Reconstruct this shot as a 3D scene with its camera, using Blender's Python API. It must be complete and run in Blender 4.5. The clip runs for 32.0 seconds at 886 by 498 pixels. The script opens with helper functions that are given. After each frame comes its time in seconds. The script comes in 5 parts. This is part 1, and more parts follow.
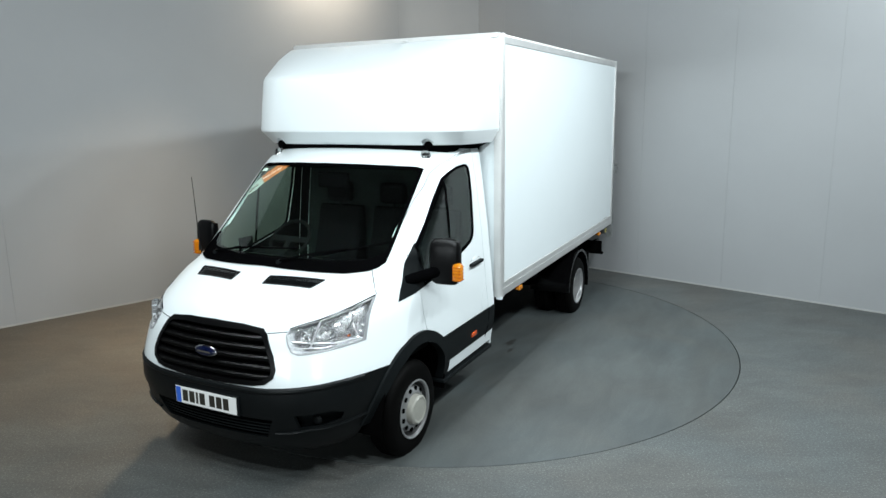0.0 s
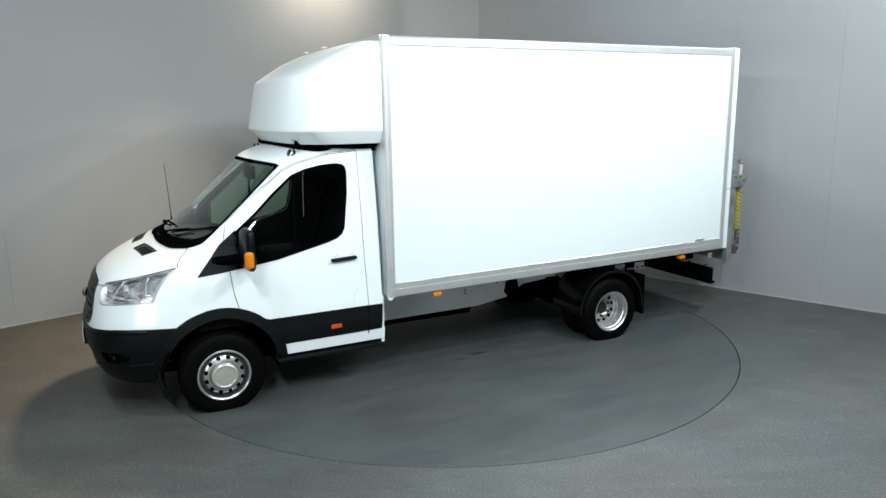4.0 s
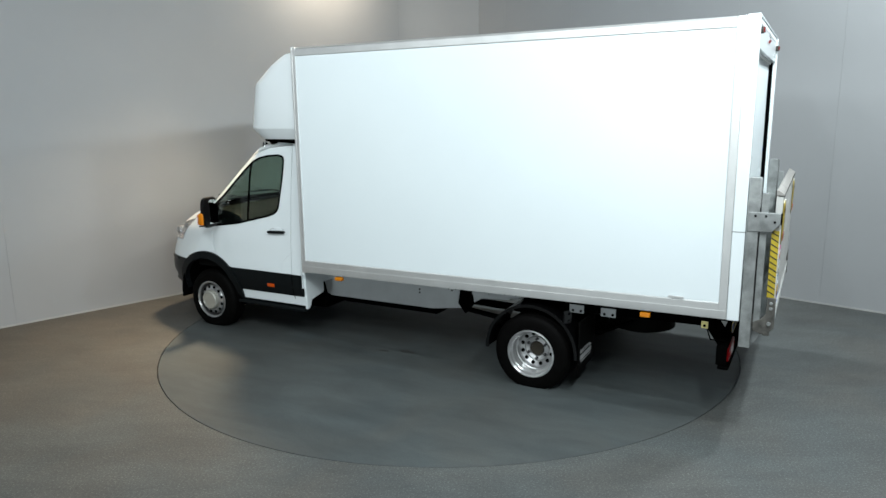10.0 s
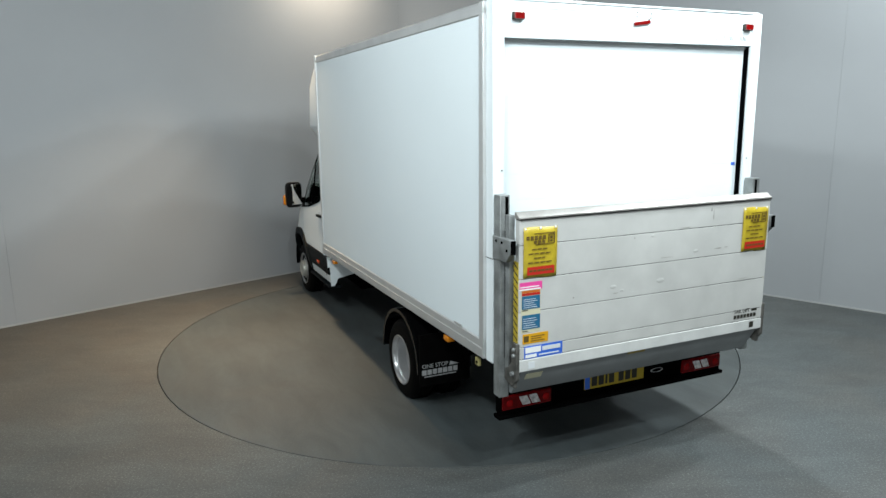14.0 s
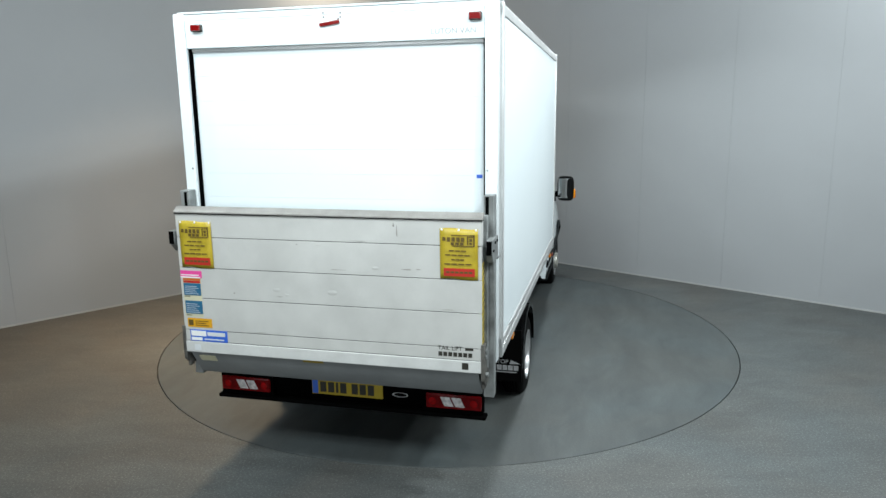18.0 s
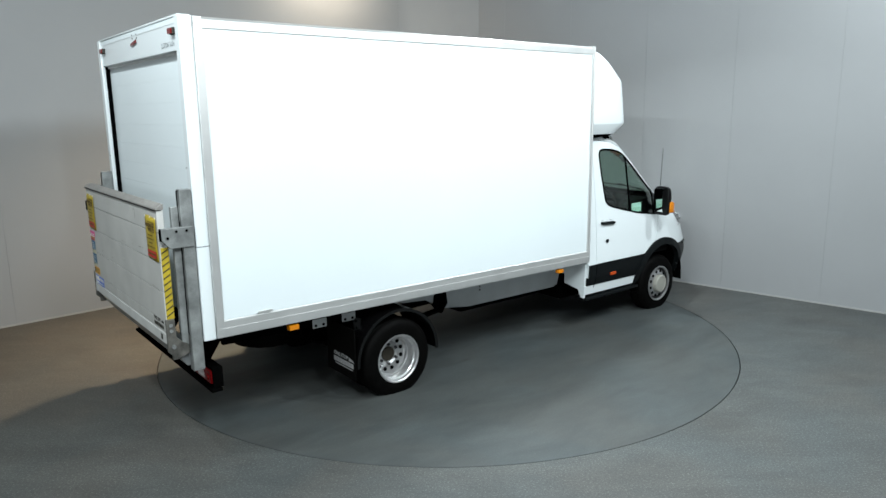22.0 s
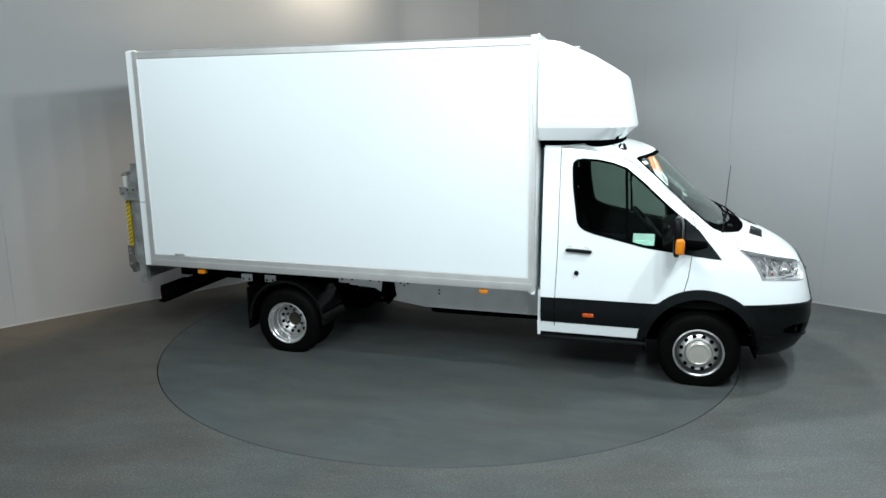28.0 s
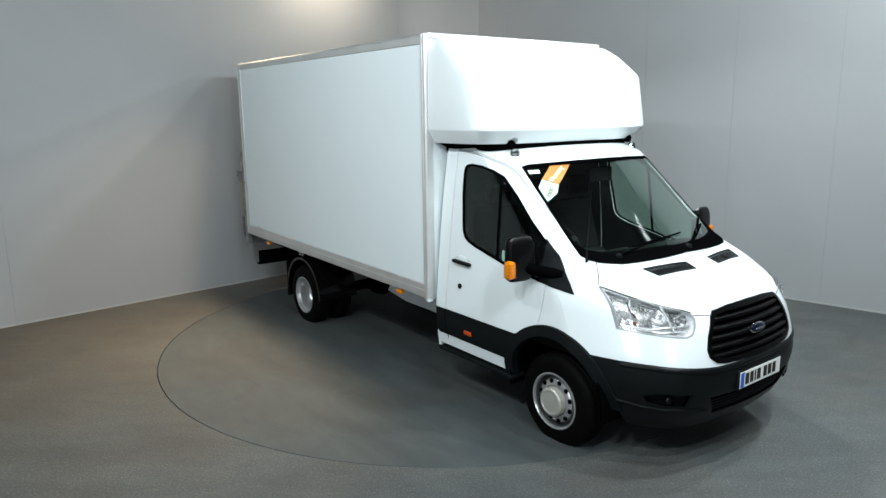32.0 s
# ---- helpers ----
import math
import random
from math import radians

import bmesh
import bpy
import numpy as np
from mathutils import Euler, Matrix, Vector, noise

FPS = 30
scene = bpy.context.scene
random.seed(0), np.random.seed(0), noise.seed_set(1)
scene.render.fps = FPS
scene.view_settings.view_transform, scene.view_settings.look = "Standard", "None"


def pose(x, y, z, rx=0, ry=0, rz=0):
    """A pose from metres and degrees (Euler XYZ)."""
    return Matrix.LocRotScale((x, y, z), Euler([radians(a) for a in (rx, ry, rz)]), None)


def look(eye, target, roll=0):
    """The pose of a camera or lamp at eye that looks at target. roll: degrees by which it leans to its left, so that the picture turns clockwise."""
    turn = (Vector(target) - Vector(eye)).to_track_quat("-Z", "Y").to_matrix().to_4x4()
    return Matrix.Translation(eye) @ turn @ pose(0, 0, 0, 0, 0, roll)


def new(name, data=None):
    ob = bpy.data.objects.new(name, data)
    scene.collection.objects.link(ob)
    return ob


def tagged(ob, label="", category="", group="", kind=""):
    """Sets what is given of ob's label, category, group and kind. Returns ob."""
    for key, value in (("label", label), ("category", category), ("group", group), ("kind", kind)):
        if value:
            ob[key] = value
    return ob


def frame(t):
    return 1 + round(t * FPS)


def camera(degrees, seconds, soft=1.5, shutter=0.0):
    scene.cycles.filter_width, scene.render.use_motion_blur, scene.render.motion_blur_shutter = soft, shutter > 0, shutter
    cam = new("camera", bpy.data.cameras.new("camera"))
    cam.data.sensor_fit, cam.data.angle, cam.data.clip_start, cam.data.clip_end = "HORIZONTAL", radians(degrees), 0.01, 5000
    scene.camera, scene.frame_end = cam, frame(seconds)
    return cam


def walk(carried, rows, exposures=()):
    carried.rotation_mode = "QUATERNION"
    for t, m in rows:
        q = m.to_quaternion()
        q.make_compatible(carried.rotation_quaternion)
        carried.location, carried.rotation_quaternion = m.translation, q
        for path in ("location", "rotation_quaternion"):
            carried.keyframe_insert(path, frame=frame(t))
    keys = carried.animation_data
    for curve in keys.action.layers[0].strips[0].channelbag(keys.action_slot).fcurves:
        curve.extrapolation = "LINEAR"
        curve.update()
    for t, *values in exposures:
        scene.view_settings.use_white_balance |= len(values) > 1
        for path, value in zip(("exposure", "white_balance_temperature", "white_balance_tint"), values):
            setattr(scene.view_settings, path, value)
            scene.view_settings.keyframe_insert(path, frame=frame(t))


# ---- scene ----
from mathutils.bvhtree import BVHTree

# camera: stands still, 2.4 m up
EYE = (0.0, -7.38, 2.406)
cam = camera(65.41, 32.0, soft=1.5)
YAW, PITCH, ROLL = radians(0.32), radians(-11.25), -0.704
AIM = (EYE[0] - math.sin(YAW) * math.cos(PITCH), EYE[1] + math.cos(YAW) * math.cos(PITCH), EYE[2] + math.sin(PITCH))
walk(cam, [(0, look(EYE, AIM, ROLL)), (32, look(EYE, AIM, ROLL))])

# heading of the turntable and the truck on it, in degrees
TURN = [(0.0, 243.49), (1.0, 234.37), (2.0, 225.14), (3.0, 215.89), (3.5, 211.28), (5.5, 192.84), (6.0, 188.25), (7.0, 179.12), (8.0, 170.01), (9.0, 160.91), (10.0, 151.75), (11.0, 142.51), (12.0, 133.17), (13.0, 123.77), (13.5, 119.06), (15.5, 100.16), (16.0, 95.44), (17.0, 86.03), (18.0, 76.63), (19.0, 67.19), (20.0, 57.76), (21.0, 48.39), (22.0, 39.07), (23.0, 29.81), (24.0, 20.61), (25.0, 11.46), (25.5, 6.9), (27.5, -11.34), (28.0, -15.9), (29.0, -25.05), (30.0, -34.23), (31.0, -43.45), (32.0, -52.67)]

# world: the room is closed, so only a faint grey
world = bpy.data.worlds.new("world")
scene.world = world
world.use_nodes = True
world.node_tree.nodes["Background"].inputs[0].default_value = (0.5, 0.52, 0.55, 1)
world.node_tree.nodes["Background"].inputs[1].default_value = 0.01

CEILING = 4.9


def area_lamp(name, x, y, z, aim, watts, sx, sy, colour, spread=180):
    lamp = bpy.data.lights.new(name, "AREA")
    lamp.shape, lamp.size, lamp.size_y, lamp.energy, lamp.color = "RECTANGLE", sx, sy, watts, colour
    lamp.spread = radians(spread)
    ob = new(name, lamp)
    ob.matrix_world = look((x, y, z), aim)
    return ob


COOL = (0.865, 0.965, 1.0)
# ceiling floodlights: two arcs round the front of the turntable: x, y, watts
LAMPS = [(4.70, -0.90, 108), (3.15, -2.95, 122), (2.50, -4.20, 78), (1.90, -5.45, 74), (1.30, -6.75, 90), (-4.70, -1.50, 14), (-3.45, -3.10, 36), (-2.55, -4.25, 40), (-1.75, -5.50, 66), (-1.20, -6.85, 90)]
# two unseen light boxes on stands, added behind the camera as fill: x, y, watts
FILL_BOXES = [(2.4, -11.5, 66), (-4.6, -10.2, 125)]
for lx, ly, watts in FILL_BOXES:
    area_lamp("fill_lamp", lx, ly, 2.30, (lx * 0.2, 0, 1.3), watts, 2.2, 1.5, COOL)
for lx, ly, watts in LAMPS:
    area_lamp("ceiling_lamp", lx, ly, 4.70, (lx * 0.3, ly * 0.3, 0.6), watts, 0.24, 0.18, COOL)
area_lamp("back_lamp", 1.5, 0.6, 4.70, (0.9, -1.2, 0), 120, 0.4, 0.3, COOL, 150)
area_lamp("wall_washer", -1.45, 3.05, 4.72, (-1.7, 3.6, 2.0), 40, 1.2, 0.4, (1.0, 0.84, 0.64))
area_lamp("warm_ceiling_lamp", -2.0, 1.35, 4.72, (-2.9, -0.3, 0), 68, 0.4, 0.3, (1.0, 0.76, 0.50), 74)
scene.view_settings.exposure = 0.0


# ---- materials ----
def material(name, colour, rough=0.5, metal=0.0, vary=0.06, scale=6.0, bump=0.0, grain=120.0, coat=0.0, spec=0.5):
    """A surface with broad stains, fine grain and a little relief."""
    m = bpy.data.materials.new(name)
    m.use_nodes = True
    nt = m.node_tree
    b = nt.nodes["Principled BSDF"]
    b.inputs["Roughness"].default_value = rough
    b.inputs["Metallic"].default_value = metal
    b.inputs["Coat Weight"].default_value = coat
    b.inputs["Coat Roughness"].default_value = 0.06
    b.inputs["Specular IOR Level"].default_value = spec
    co = nt.nodes.new("ShaderNodeTexCoord")
    big = nt.nodes.new("ShaderNodeTexNoise")
    big.inputs["Scale"].default_value, big.inputs["Detail"].default_value = scale, 6.0
    fine = nt.nodes.new("ShaderNodeTexNoise")
    fine.inputs["Scale"].default_value, fine.inputs["Detail"].default_value = grain, 3.0
    nt.links.new(co.outputs["Object"], big.inputs["Vector"])
    nt.links.new(co.outputs["Object"], fine.inputs["Vector"])
    add = nt.nodes.new("ShaderNodeMath")
    add.operation = "MULTIPLY_ADD"
    add.inputs[1].default_value = 0.35
    nt.links.new(fine.outputs["Fac"], add.inputs[0])
    nt.links.new(big.outputs["Fac"], add.inputs[2])
    ramp = nt.nodes.new("ShaderNodeValToRGB")
    ramp.color_ramp.elements[0].position, ramp.color_ramp.elements[1].position = 0.4, 0.95
    ramp.color_ramp.elements[0].color = (*[max(0, c * (1 - vary)) for c in colour], 1)
    ramp.color_ramp.elements[1].color = (*[min(1, c * (1 + vary)) for c in colour], 1)
    nt.links.new(add.outputs[0], ramp.inputs[0])
    nt.links.new(ramp.outputs[0], b.inputs["Base Color"])
    if bump:
        bp = nt.nodes.new("ShaderNodeBump")
        bp.inputs["Strength"].default_value, bp.inputs["Distance"].default_value = bump, 0.004
        nt.links.new(fine.outputs["Fac"], bp.inputs["Height"])
        nt.links.new(bp.outputs[0], b.inputs["Normal"])
    return m


def glass_material(name, colour, rough=0.0):
    m = bpy.data.materials.new(name)
    m.use_nodes = True
    g = m.node_tree.nodes["Principled BSDF"]
    g.inputs["Base Color"].default_value = (*colour, 1)
    g.inputs["Transmission Weight"].default_value = 1.0
    g.inputs["Roughness"].default_value = rough
    g.inputs["IOR"].default_value = 1.48
    return m


M_WALL = material("wall_paint", (0.284, 0.291, 0.297), 0.7, vary=0.03, scale=1.2, bump=0.06, grain=260)
# unseen rear walls and ceiling, kept near black to cut bounce light
M_DARKWALL = material("dark_wall_paint", (0.016, 0.016, 0.017), 0.8, vary=0.05)
M_CEIL = material("ceiling_paint", (0.018, 0.018, 0.018), 0.9, vary=0.03)
M_TRIM = material("skirting_paint", (0.33, 0.33, 0.32), 0.5, vary=0.05)
M_PIT = material("pit", (0.008, 0.008, 0.008), 0.9)
M_WHITE = material("white_paint", (0.73, 0.775, 0.785), 0.28, vary=0.012, scale=2.0, coat=0.5)
M_GRP = material("white_laminate", (0.71, 0.765, 0.78), 0.35, vary=0.015, scale=1.5)
M_GEL = material("white_gelcoat", (0.72, 0.76, 0.77), 0.3, vary=0.015, scale=2.0, coat=0.3)
M_ALU = material("anodised_aluminium", (0.66, 0.66, 0.65), 0.42, metal=0.65, vary=0.08, scale=5, grain=300)
M_GALVD = material("grimy_galvanised_steel", (0.10, 0.095, 0.085), 0.55, metal=0.3, vary=0.6, scale=16, grain=160)
M_BEAM = material("dull_beam_steel", (0.25, 0.26, 0.262), 0.5, metal=0.3, vary=0.14, scale=5, grain=200)
M_GALV = material("galvanised_steel", (0.26, 0.27, 0.265), 0.5, metal=0.5, vary=0.5, scale=9, grain=220, bump=0.05)
M_PLAT = material("platform_aluminium", (0.52, 0.515, 0.49), 0.5, metal=0.12, vary=0.12, scale=4, grain=200)
M_BLACK = material("black_plastic", (0.0052, 0.0066, 0.0072), 0.5, vary=0.15, scale=20, bump=0.06, grain=700, spec=0.10)
M_BUMP = material("satin_bumper_plastic", (0.0036, 0.0045, 0.0049), 0.38, vary=0.2, scale=9, bump=0.05, grain=500, spec=0.18)
M_GLOSS = material("gloss_black_plastic", (0.0012, 0.0012, 0.0014), 0.33, vary=0.1, spec=0.2)
M_CHAS = material("chassis_black", (0.0018, 0.0018, 0.0018), 0.7, vary=0.3, scale=12, spec=0.0)
M_RUB = material("tyre_rubber", (0.0016, 0.0015, 0.0014), 0.6, vary=0.4, scale=14, bump=0.1, spec=0.05)
M_STEEL = material("silver_wheel_paint", (0.56, 0.56, 0.56), 0.30, metal=0.85, vary=0.06, scale=20)
M_CHROME = material("chrome", (0.8, 0.8, 0.8), 0.08, metal=1.0, vary=0.02)
M_PRIME = material("grey_primer", (0.60, 0.63, 0.64), 0.55, vary=0.07, scale=6)
M_SIDE = material("deep_orange_lens", (0.50, 0.062, 0.003), 0.2, vary=0.2, scale=70, coat=0.6)
M_SEAL = material("rubber_seal", (0.0016, 0.0016, 0.0018), 0.5, spec=0.0)
M_AMBER = material("amber_lens", (0.60, 0.19, 0.004), 0.2, vary=0.15, scale=60, coat=0.6)
M_RED = material("red_lens", (0.17, 0.003, 0.003), 0.2, vary=0.15, scale=60, coat=0.6)
M_CLEARL = material("pale_lens", (0.5, 0.5, 0.5), 0.15, vary=0.2, scale=60, coat=0.6)
M_TRIMIN = material("cab_trim", (0.0045, 0.005, 0.005), 0.6, vary=0.2, scale=20, spec=0.03)
M_LINER = material("cab_lining", (0.020, 0.024, 0.023), 0.9, vary=0.15, scale=12, spec=0.0)
M_SEAT = material("seat_fabric", (0.005, 0.005, 0.0055), 0.9, vary=0.3, scale=40, bump=0.2, spec=0.0)
M_YEL = material("yellow_vinyl", (0.42, 0.31, 0.02), 0.45, vary=0.22, scale=14)
M_YELP = material("yellow_plate", (0.38, 0.27, 0.012), 0.4, vary=0.10)
M_INK = material("black_ink", (0.02, 0.018, 0.012), 0.6)
M_REDV = material("red_vinyl", (0.42, 0.016, 0.008), 0.5, vary=0.15)
M_BLUE = material("blue_vinyl", (0.03, 0.12, 0.55), 0.45, vary=0.06)
M_TEAL = material("teal_vinyl", (0.012, 0.11, 0.21), 0.5, vary=0.06)
M_PINK = material("pink_vinyl", (0.70, 0.06, 0.28), 0.5, vary=0.1)
M_ORANGE = material("orange_vinyl", (0.50, 0.13, 0.02), 0.5, vary=0.05)
M_MINT = material("pale_green_paper", (0.26, 0.38, 0.33), 0.6, vary=0.05)
M_PALE = material("pale_sticker", (0.44, 0.48, 0.455), 0.5, vary=0.04)
M_LABEL = material("white_label", (0.78, 0.78, 0.76), 0.5, vary=0.03)
M_PRINT = material("brown_print", (0.10, 0.06, 0.008), 0.6)
M_CREAM = material("cream_label", (0.55, 0.52, 0.36), 0.5, vary=0.1)
M_OCHRE = material("orange_yellow_vinyl", (0.60, 0.30, 0.008), 0.5, vary=0.1)
M_GREYL = material("pale_grey_print", (0.60, 0.62, 0.63), 0.5)
M_MIRROR = material("mirror_glass", (0.8, 0.8, 0.8), 0.02, metal=1.0, vary=0.0)
M_GLASS = glass_material("green_tinted_glass", (0.62, 0.76, 0.69))
M_LENS = glass_material("clear_lens", (0.95, 0.95, 0.95), 0.02)


def floor_material(name, colour, speck, rough, disc):
    """Painted concrete: broad patches, fine aggregate, scuffs."""
    m = material(name, colour, rough, vary=0.10, scale=0.8, bump=0.06 if disc else 0.12, grain=120 if not disc else 160)
    nt = m.node_tree
    b = nt.nodes["Principled BSDF"]
    src = b.inputs["Base Color"].links[0].from_socket
    co = nt.nodes.new("ShaderNodeTexCoord")
    sp = nt.nodes.new("ShaderNodeTexNoise")
    sp.inputs["Scale"].default_value, sp.inputs["Detail"].default_value, sp.inputs["Roughness"].default_value = 55.0, 4.0, 0.8
    mp = nt.nodes.new("ShaderNodeMapping")
    mp.inputs["Scale"].default_value = (0.7, 2.4, 1) if disc else (0.7, 1.5, 1)
    mp.inputs["Rotation"].default_value = (0, 0, 0 if disc else 0.45)
    fl = nt.nodes.new("ShaderNodeTexNoise")
    fl.inputs["Scale"].default_value, fl.inputs["Detail"].default_value, fl.inputs["Roughness"].default_value = 75.0, 2.0, 0.6
    nt.links.new(co.outputs["Object"], fl.inputs["Vector"])
    sc = nt.nodes.new("ShaderNodeTexNoise")
    sc.inputs["Scale"].default_value, sc.inputs["Detail"].default_value = 1.6, 8.0
    nt.links.new(co.outputs["Object"], sp.inputs["Vector"])
    nt.links.new(co.outputs["Object"], mp.inputs["Vector"])
    nt.links.new(mp.outputs[0], sc.inputs["Vector"])
    for tex, lo, hi, dark, light in ((sp, 0.30, 0.58, 1 - speck, 1.0), (sc, 0.30, 0.62, 0.74 if disc else 0.80, 1.0), (fl, 0.55, 0.70, 1.0, 1.0 + 2.3 * speck)):
        ramp = nt.nodes.new("ShaderNodeValToRGB")
        ramp.color_ramp.elements[0].position, ramp.color_ramp.elements[1].position = lo, hi
        ramp.color_ramp.elements[0].color = (dark, dark, dark, 1)
        ramp.color_ramp.elements[1].color = (light, light, light, 1)
        nt.links.new(tex.outputs["Fac"], ramp.inputs[0])
        mul = nt.nodes.new("ShaderNodeMix")
        mul.data_type, mul.blend_type = "RGBA", "MULTIPLY"
        mul.inputs[0].default_value = 1.0
        nt.links.new(src, mul.inputs[6])
        nt.links.new(ramp.outputs[0], mul.inputs[7])
        src = mul.outputs[2]
    # long dry scuffs across the paint
    sm = nt.nodes.new("ShaderNodeMapping")
    sm.inputs["Scale"].default_value, sm.inputs["Rotation"].default_value = (0.8, 1.9, 1), (0, 0, 0.35 if disc else -0.6)
    sx = nt.nodes.new("ShaderNodeTexNoise")
    sx.inputs["Scale"].default_value, sx.inputs["Detail"].default_value, sx.inputs["Roughness"].default_value, sx.inputs["Distortion"].default_value = 1.7, 10.0, 0.66, 1.4
    nt.links.new(co.outputs["Object"], sm.inputs["Vector"])
    nt.links.new(sm.outputs[0], sx.inputs["Vector"])
    xr = nt.nodes.new("ShaderNodeValToRGB")
    xr.color_ramp.elements[0].position, xr.color_ramp.elements[1].position = 0.36, 0.72
    xr.color_ramp.elements[0].color, xr.color_ramp.elements[1].color = (0.88, 0.88, 0.88, 1), (1.20, 1.20, 1.19, 1)
    nt.links.new(sx.outputs["Fac"], xr.inputs[0])
    xm = nt.nodes.new("ShaderNodeMix")
    xm.data_type, xm.blend_type = "RGBA", "MULTIPLY"
    xm.inputs[0].default_value = 1.0
    nt.links.new(src, xm.inputs[6])
    nt.links.new(xr.outputs[0], xm.inputs[7])
    src = xm.outputs[2]
    # faint brown and green patches of trodden dirt
    pn = nt.nodes.new("ShaderNodeTexNoise")
    pn.inputs["Scale"].default_value, pn.inputs["Detail"].default_value, pn.inputs["Distortion"].default_value = 0.9, 5.0, 0.8
    nt.links.new(co.outputs["Object"], pn.inputs["Vector"])
    pr = nt.nodes.new("ShaderNodeValToRGB")
    pr.color_ramp.elements[0].position, pr.color_ramp.elements[1].position = 0.36, 0.64
    pr.color_ramp.elements[0].color, pr.color_ramp.elements[1].color = (1.05, 0.995, 0.94, 1), (0.95, 1.0, 1.01, 1)
    nt.links.new(pn.outputs["Fac"], pr.inputs[0])
    pm = nt.nodes.new("ShaderNodeMix")
    pm.data_type, pm.blend_type = "RGBA", "MULTIPLY"
    pm.inputs[0].default_value = 1.0
    nt.links.new(src, pm.inputs[6])
    nt.links.new(pr.outputs[0], pm.inputs[7])
    src = pm.outputs[2]
    if not disc:
        # warm light along one side, painted into the floor colour
        sep = nt.nodes.new("ShaderNodeMapping")
        sep.inputs["Location"].default_value, sep.inputs["Scale"].default_value = (1.05, 0.05, 0), (0.20, 0.16, 0)
        grad = nt.nodes.new("ShaderNodeTexGradient")
        grad.gradient_type = "SPHERICAL"
        wob = nt.nodes.new("ShaderNodeMix")
        wob.data_type, wob.blend_type = "RGBA", "LINEAR_LIGHT"
        wob.inputs[0].default_value = 0.06
        nt.links.new(co.outputs["Object"], sep.inputs["Vector"])
        nt.links.new(sep.outputs[0], wob.inputs[6])
        nt.links.new(sc.outputs["Color"], wob.inputs[7])
        nt.links.new(wob.outputs[2], grad.inputs[0])
        warm_cast = nt.nodes.new("ShaderNodeMix")
        warm_cast.data_type, warm_cast.blend_type = "RGBA", "MULTIPLY"
        warm_cast.inputs[7].default_value = (1.0, 0.84, 0.70, 1)
        nt.links.new(grad.outputs["Fac"], warm_cast.inputs[0])
        nt.links.new(src, warm_cast.inputs[6])
        src = warm_cast.outputs[2]
    nt.links.new(src, b.inputs["Base Color"])
    return m


M_FLOOR = floor_material("floor_paint", (0.074, 0.078, 0.077), 0.45, 0.62, False)
M_DISC = floor_material("turntable_paint", (0.056, 0.063, 0.064), 0.10, 0.60, True)


# ---- mesh helpers ----
def finish(name, bm, mat, smooth=20):
    bmesh.ops.recalc_face_normals(bm, faces=bm.faces)
    me = bpy.data.meshes.new(name)
    bm.to_mesh(me)
    bm.free()
    for one in (mat if isinstance(mat, (list, tuple)) else [mat]):
        me.materials.append(one)
    if smooth:
        me.shade_smooth()
        me.set_sharp_from_angle(angle=radians(smooth))
    return me


def part(name, bm, mat, parent, label="", smooth=20):
    ob = new(name, finish(name, bm, mat, smooth))
    ob.parent = parent
    if label:
        ob["label"] = label
    return ob


def thing(name, bm, mat, label, category, group="", kind="", smooth=20):
    return tagged(new(name, finish(name, bm, mat, smooth)), label, category, group, kind)


def box(x0, x1, y0, y1, z0, z1, bevel=0.0, bm=None):
    tmp = bmesh.new()
    vs = [tmp.verts.new((x, y, z)) for x in (x0, x1) for y in (y0, y1) for z in (z0, z1)]
    for f in ((0, 1, 3, 2), (4, 6, 7, 5), (0, 4, 5, 1), (2, 3, 7, 6), (0, 2, 6, 4), (1, 5, 7, 3)):
        tmp.faces.new([vs[i] for i in f])
    if bevel:
        bmesh.ops.bevel(tmp, geom=tmp.edges[:], offset=bevel, segments=2, affect="EDGES", profile=0.5)
    if bm is None:
        return tmp
    return merge(bm, tmp)


def merge(bm, other):
    me = bpy.data.meshes.new("tmp")
    other.to_mesh(me)
    other.free()
    bm.from_mesh(me)
    bpy.data.meshes.remove(me)
    return bm


def prism(poly, axis, a, b, bevel=0.0, bm=None):
    """A polygon drawn in the plane across the axis (x: y,z; y: x,z; z: x,y), from a to b along it."""
    place = {"x": lambda u, v, w: (w, u, v), "y": lambda u, v, w: (u, w, v), "z": lambda u, v, w: (u, v, w)}[axis]
    tmp = bmesh.new()
    lo = [tmp.verts.new(place(u, v, a)) for u, v in poly]
    hi = [tmp.verts.new(place(u, v, b)) for u, v in poly]
    tmp.faces.new(lo)
    tmp.faces.new(hi[::-1])
    n = len(poly)
    for i in range(n):
        tmp.faces.new((lo[i], hi[i], hi[(i + 1) % n], lo[(i + 1) % n]))
    bmesh.ops.recalc_face_normals(tmp, faces=tmp.faces)
    if bevel:
        bmesh.ops.bevel(tmp, geom=tmp.edges[:], offset=bevel, segments=2, affect="EDGES", profile=0.5)
    return tmp if bm is None else merge(bm, tmp)


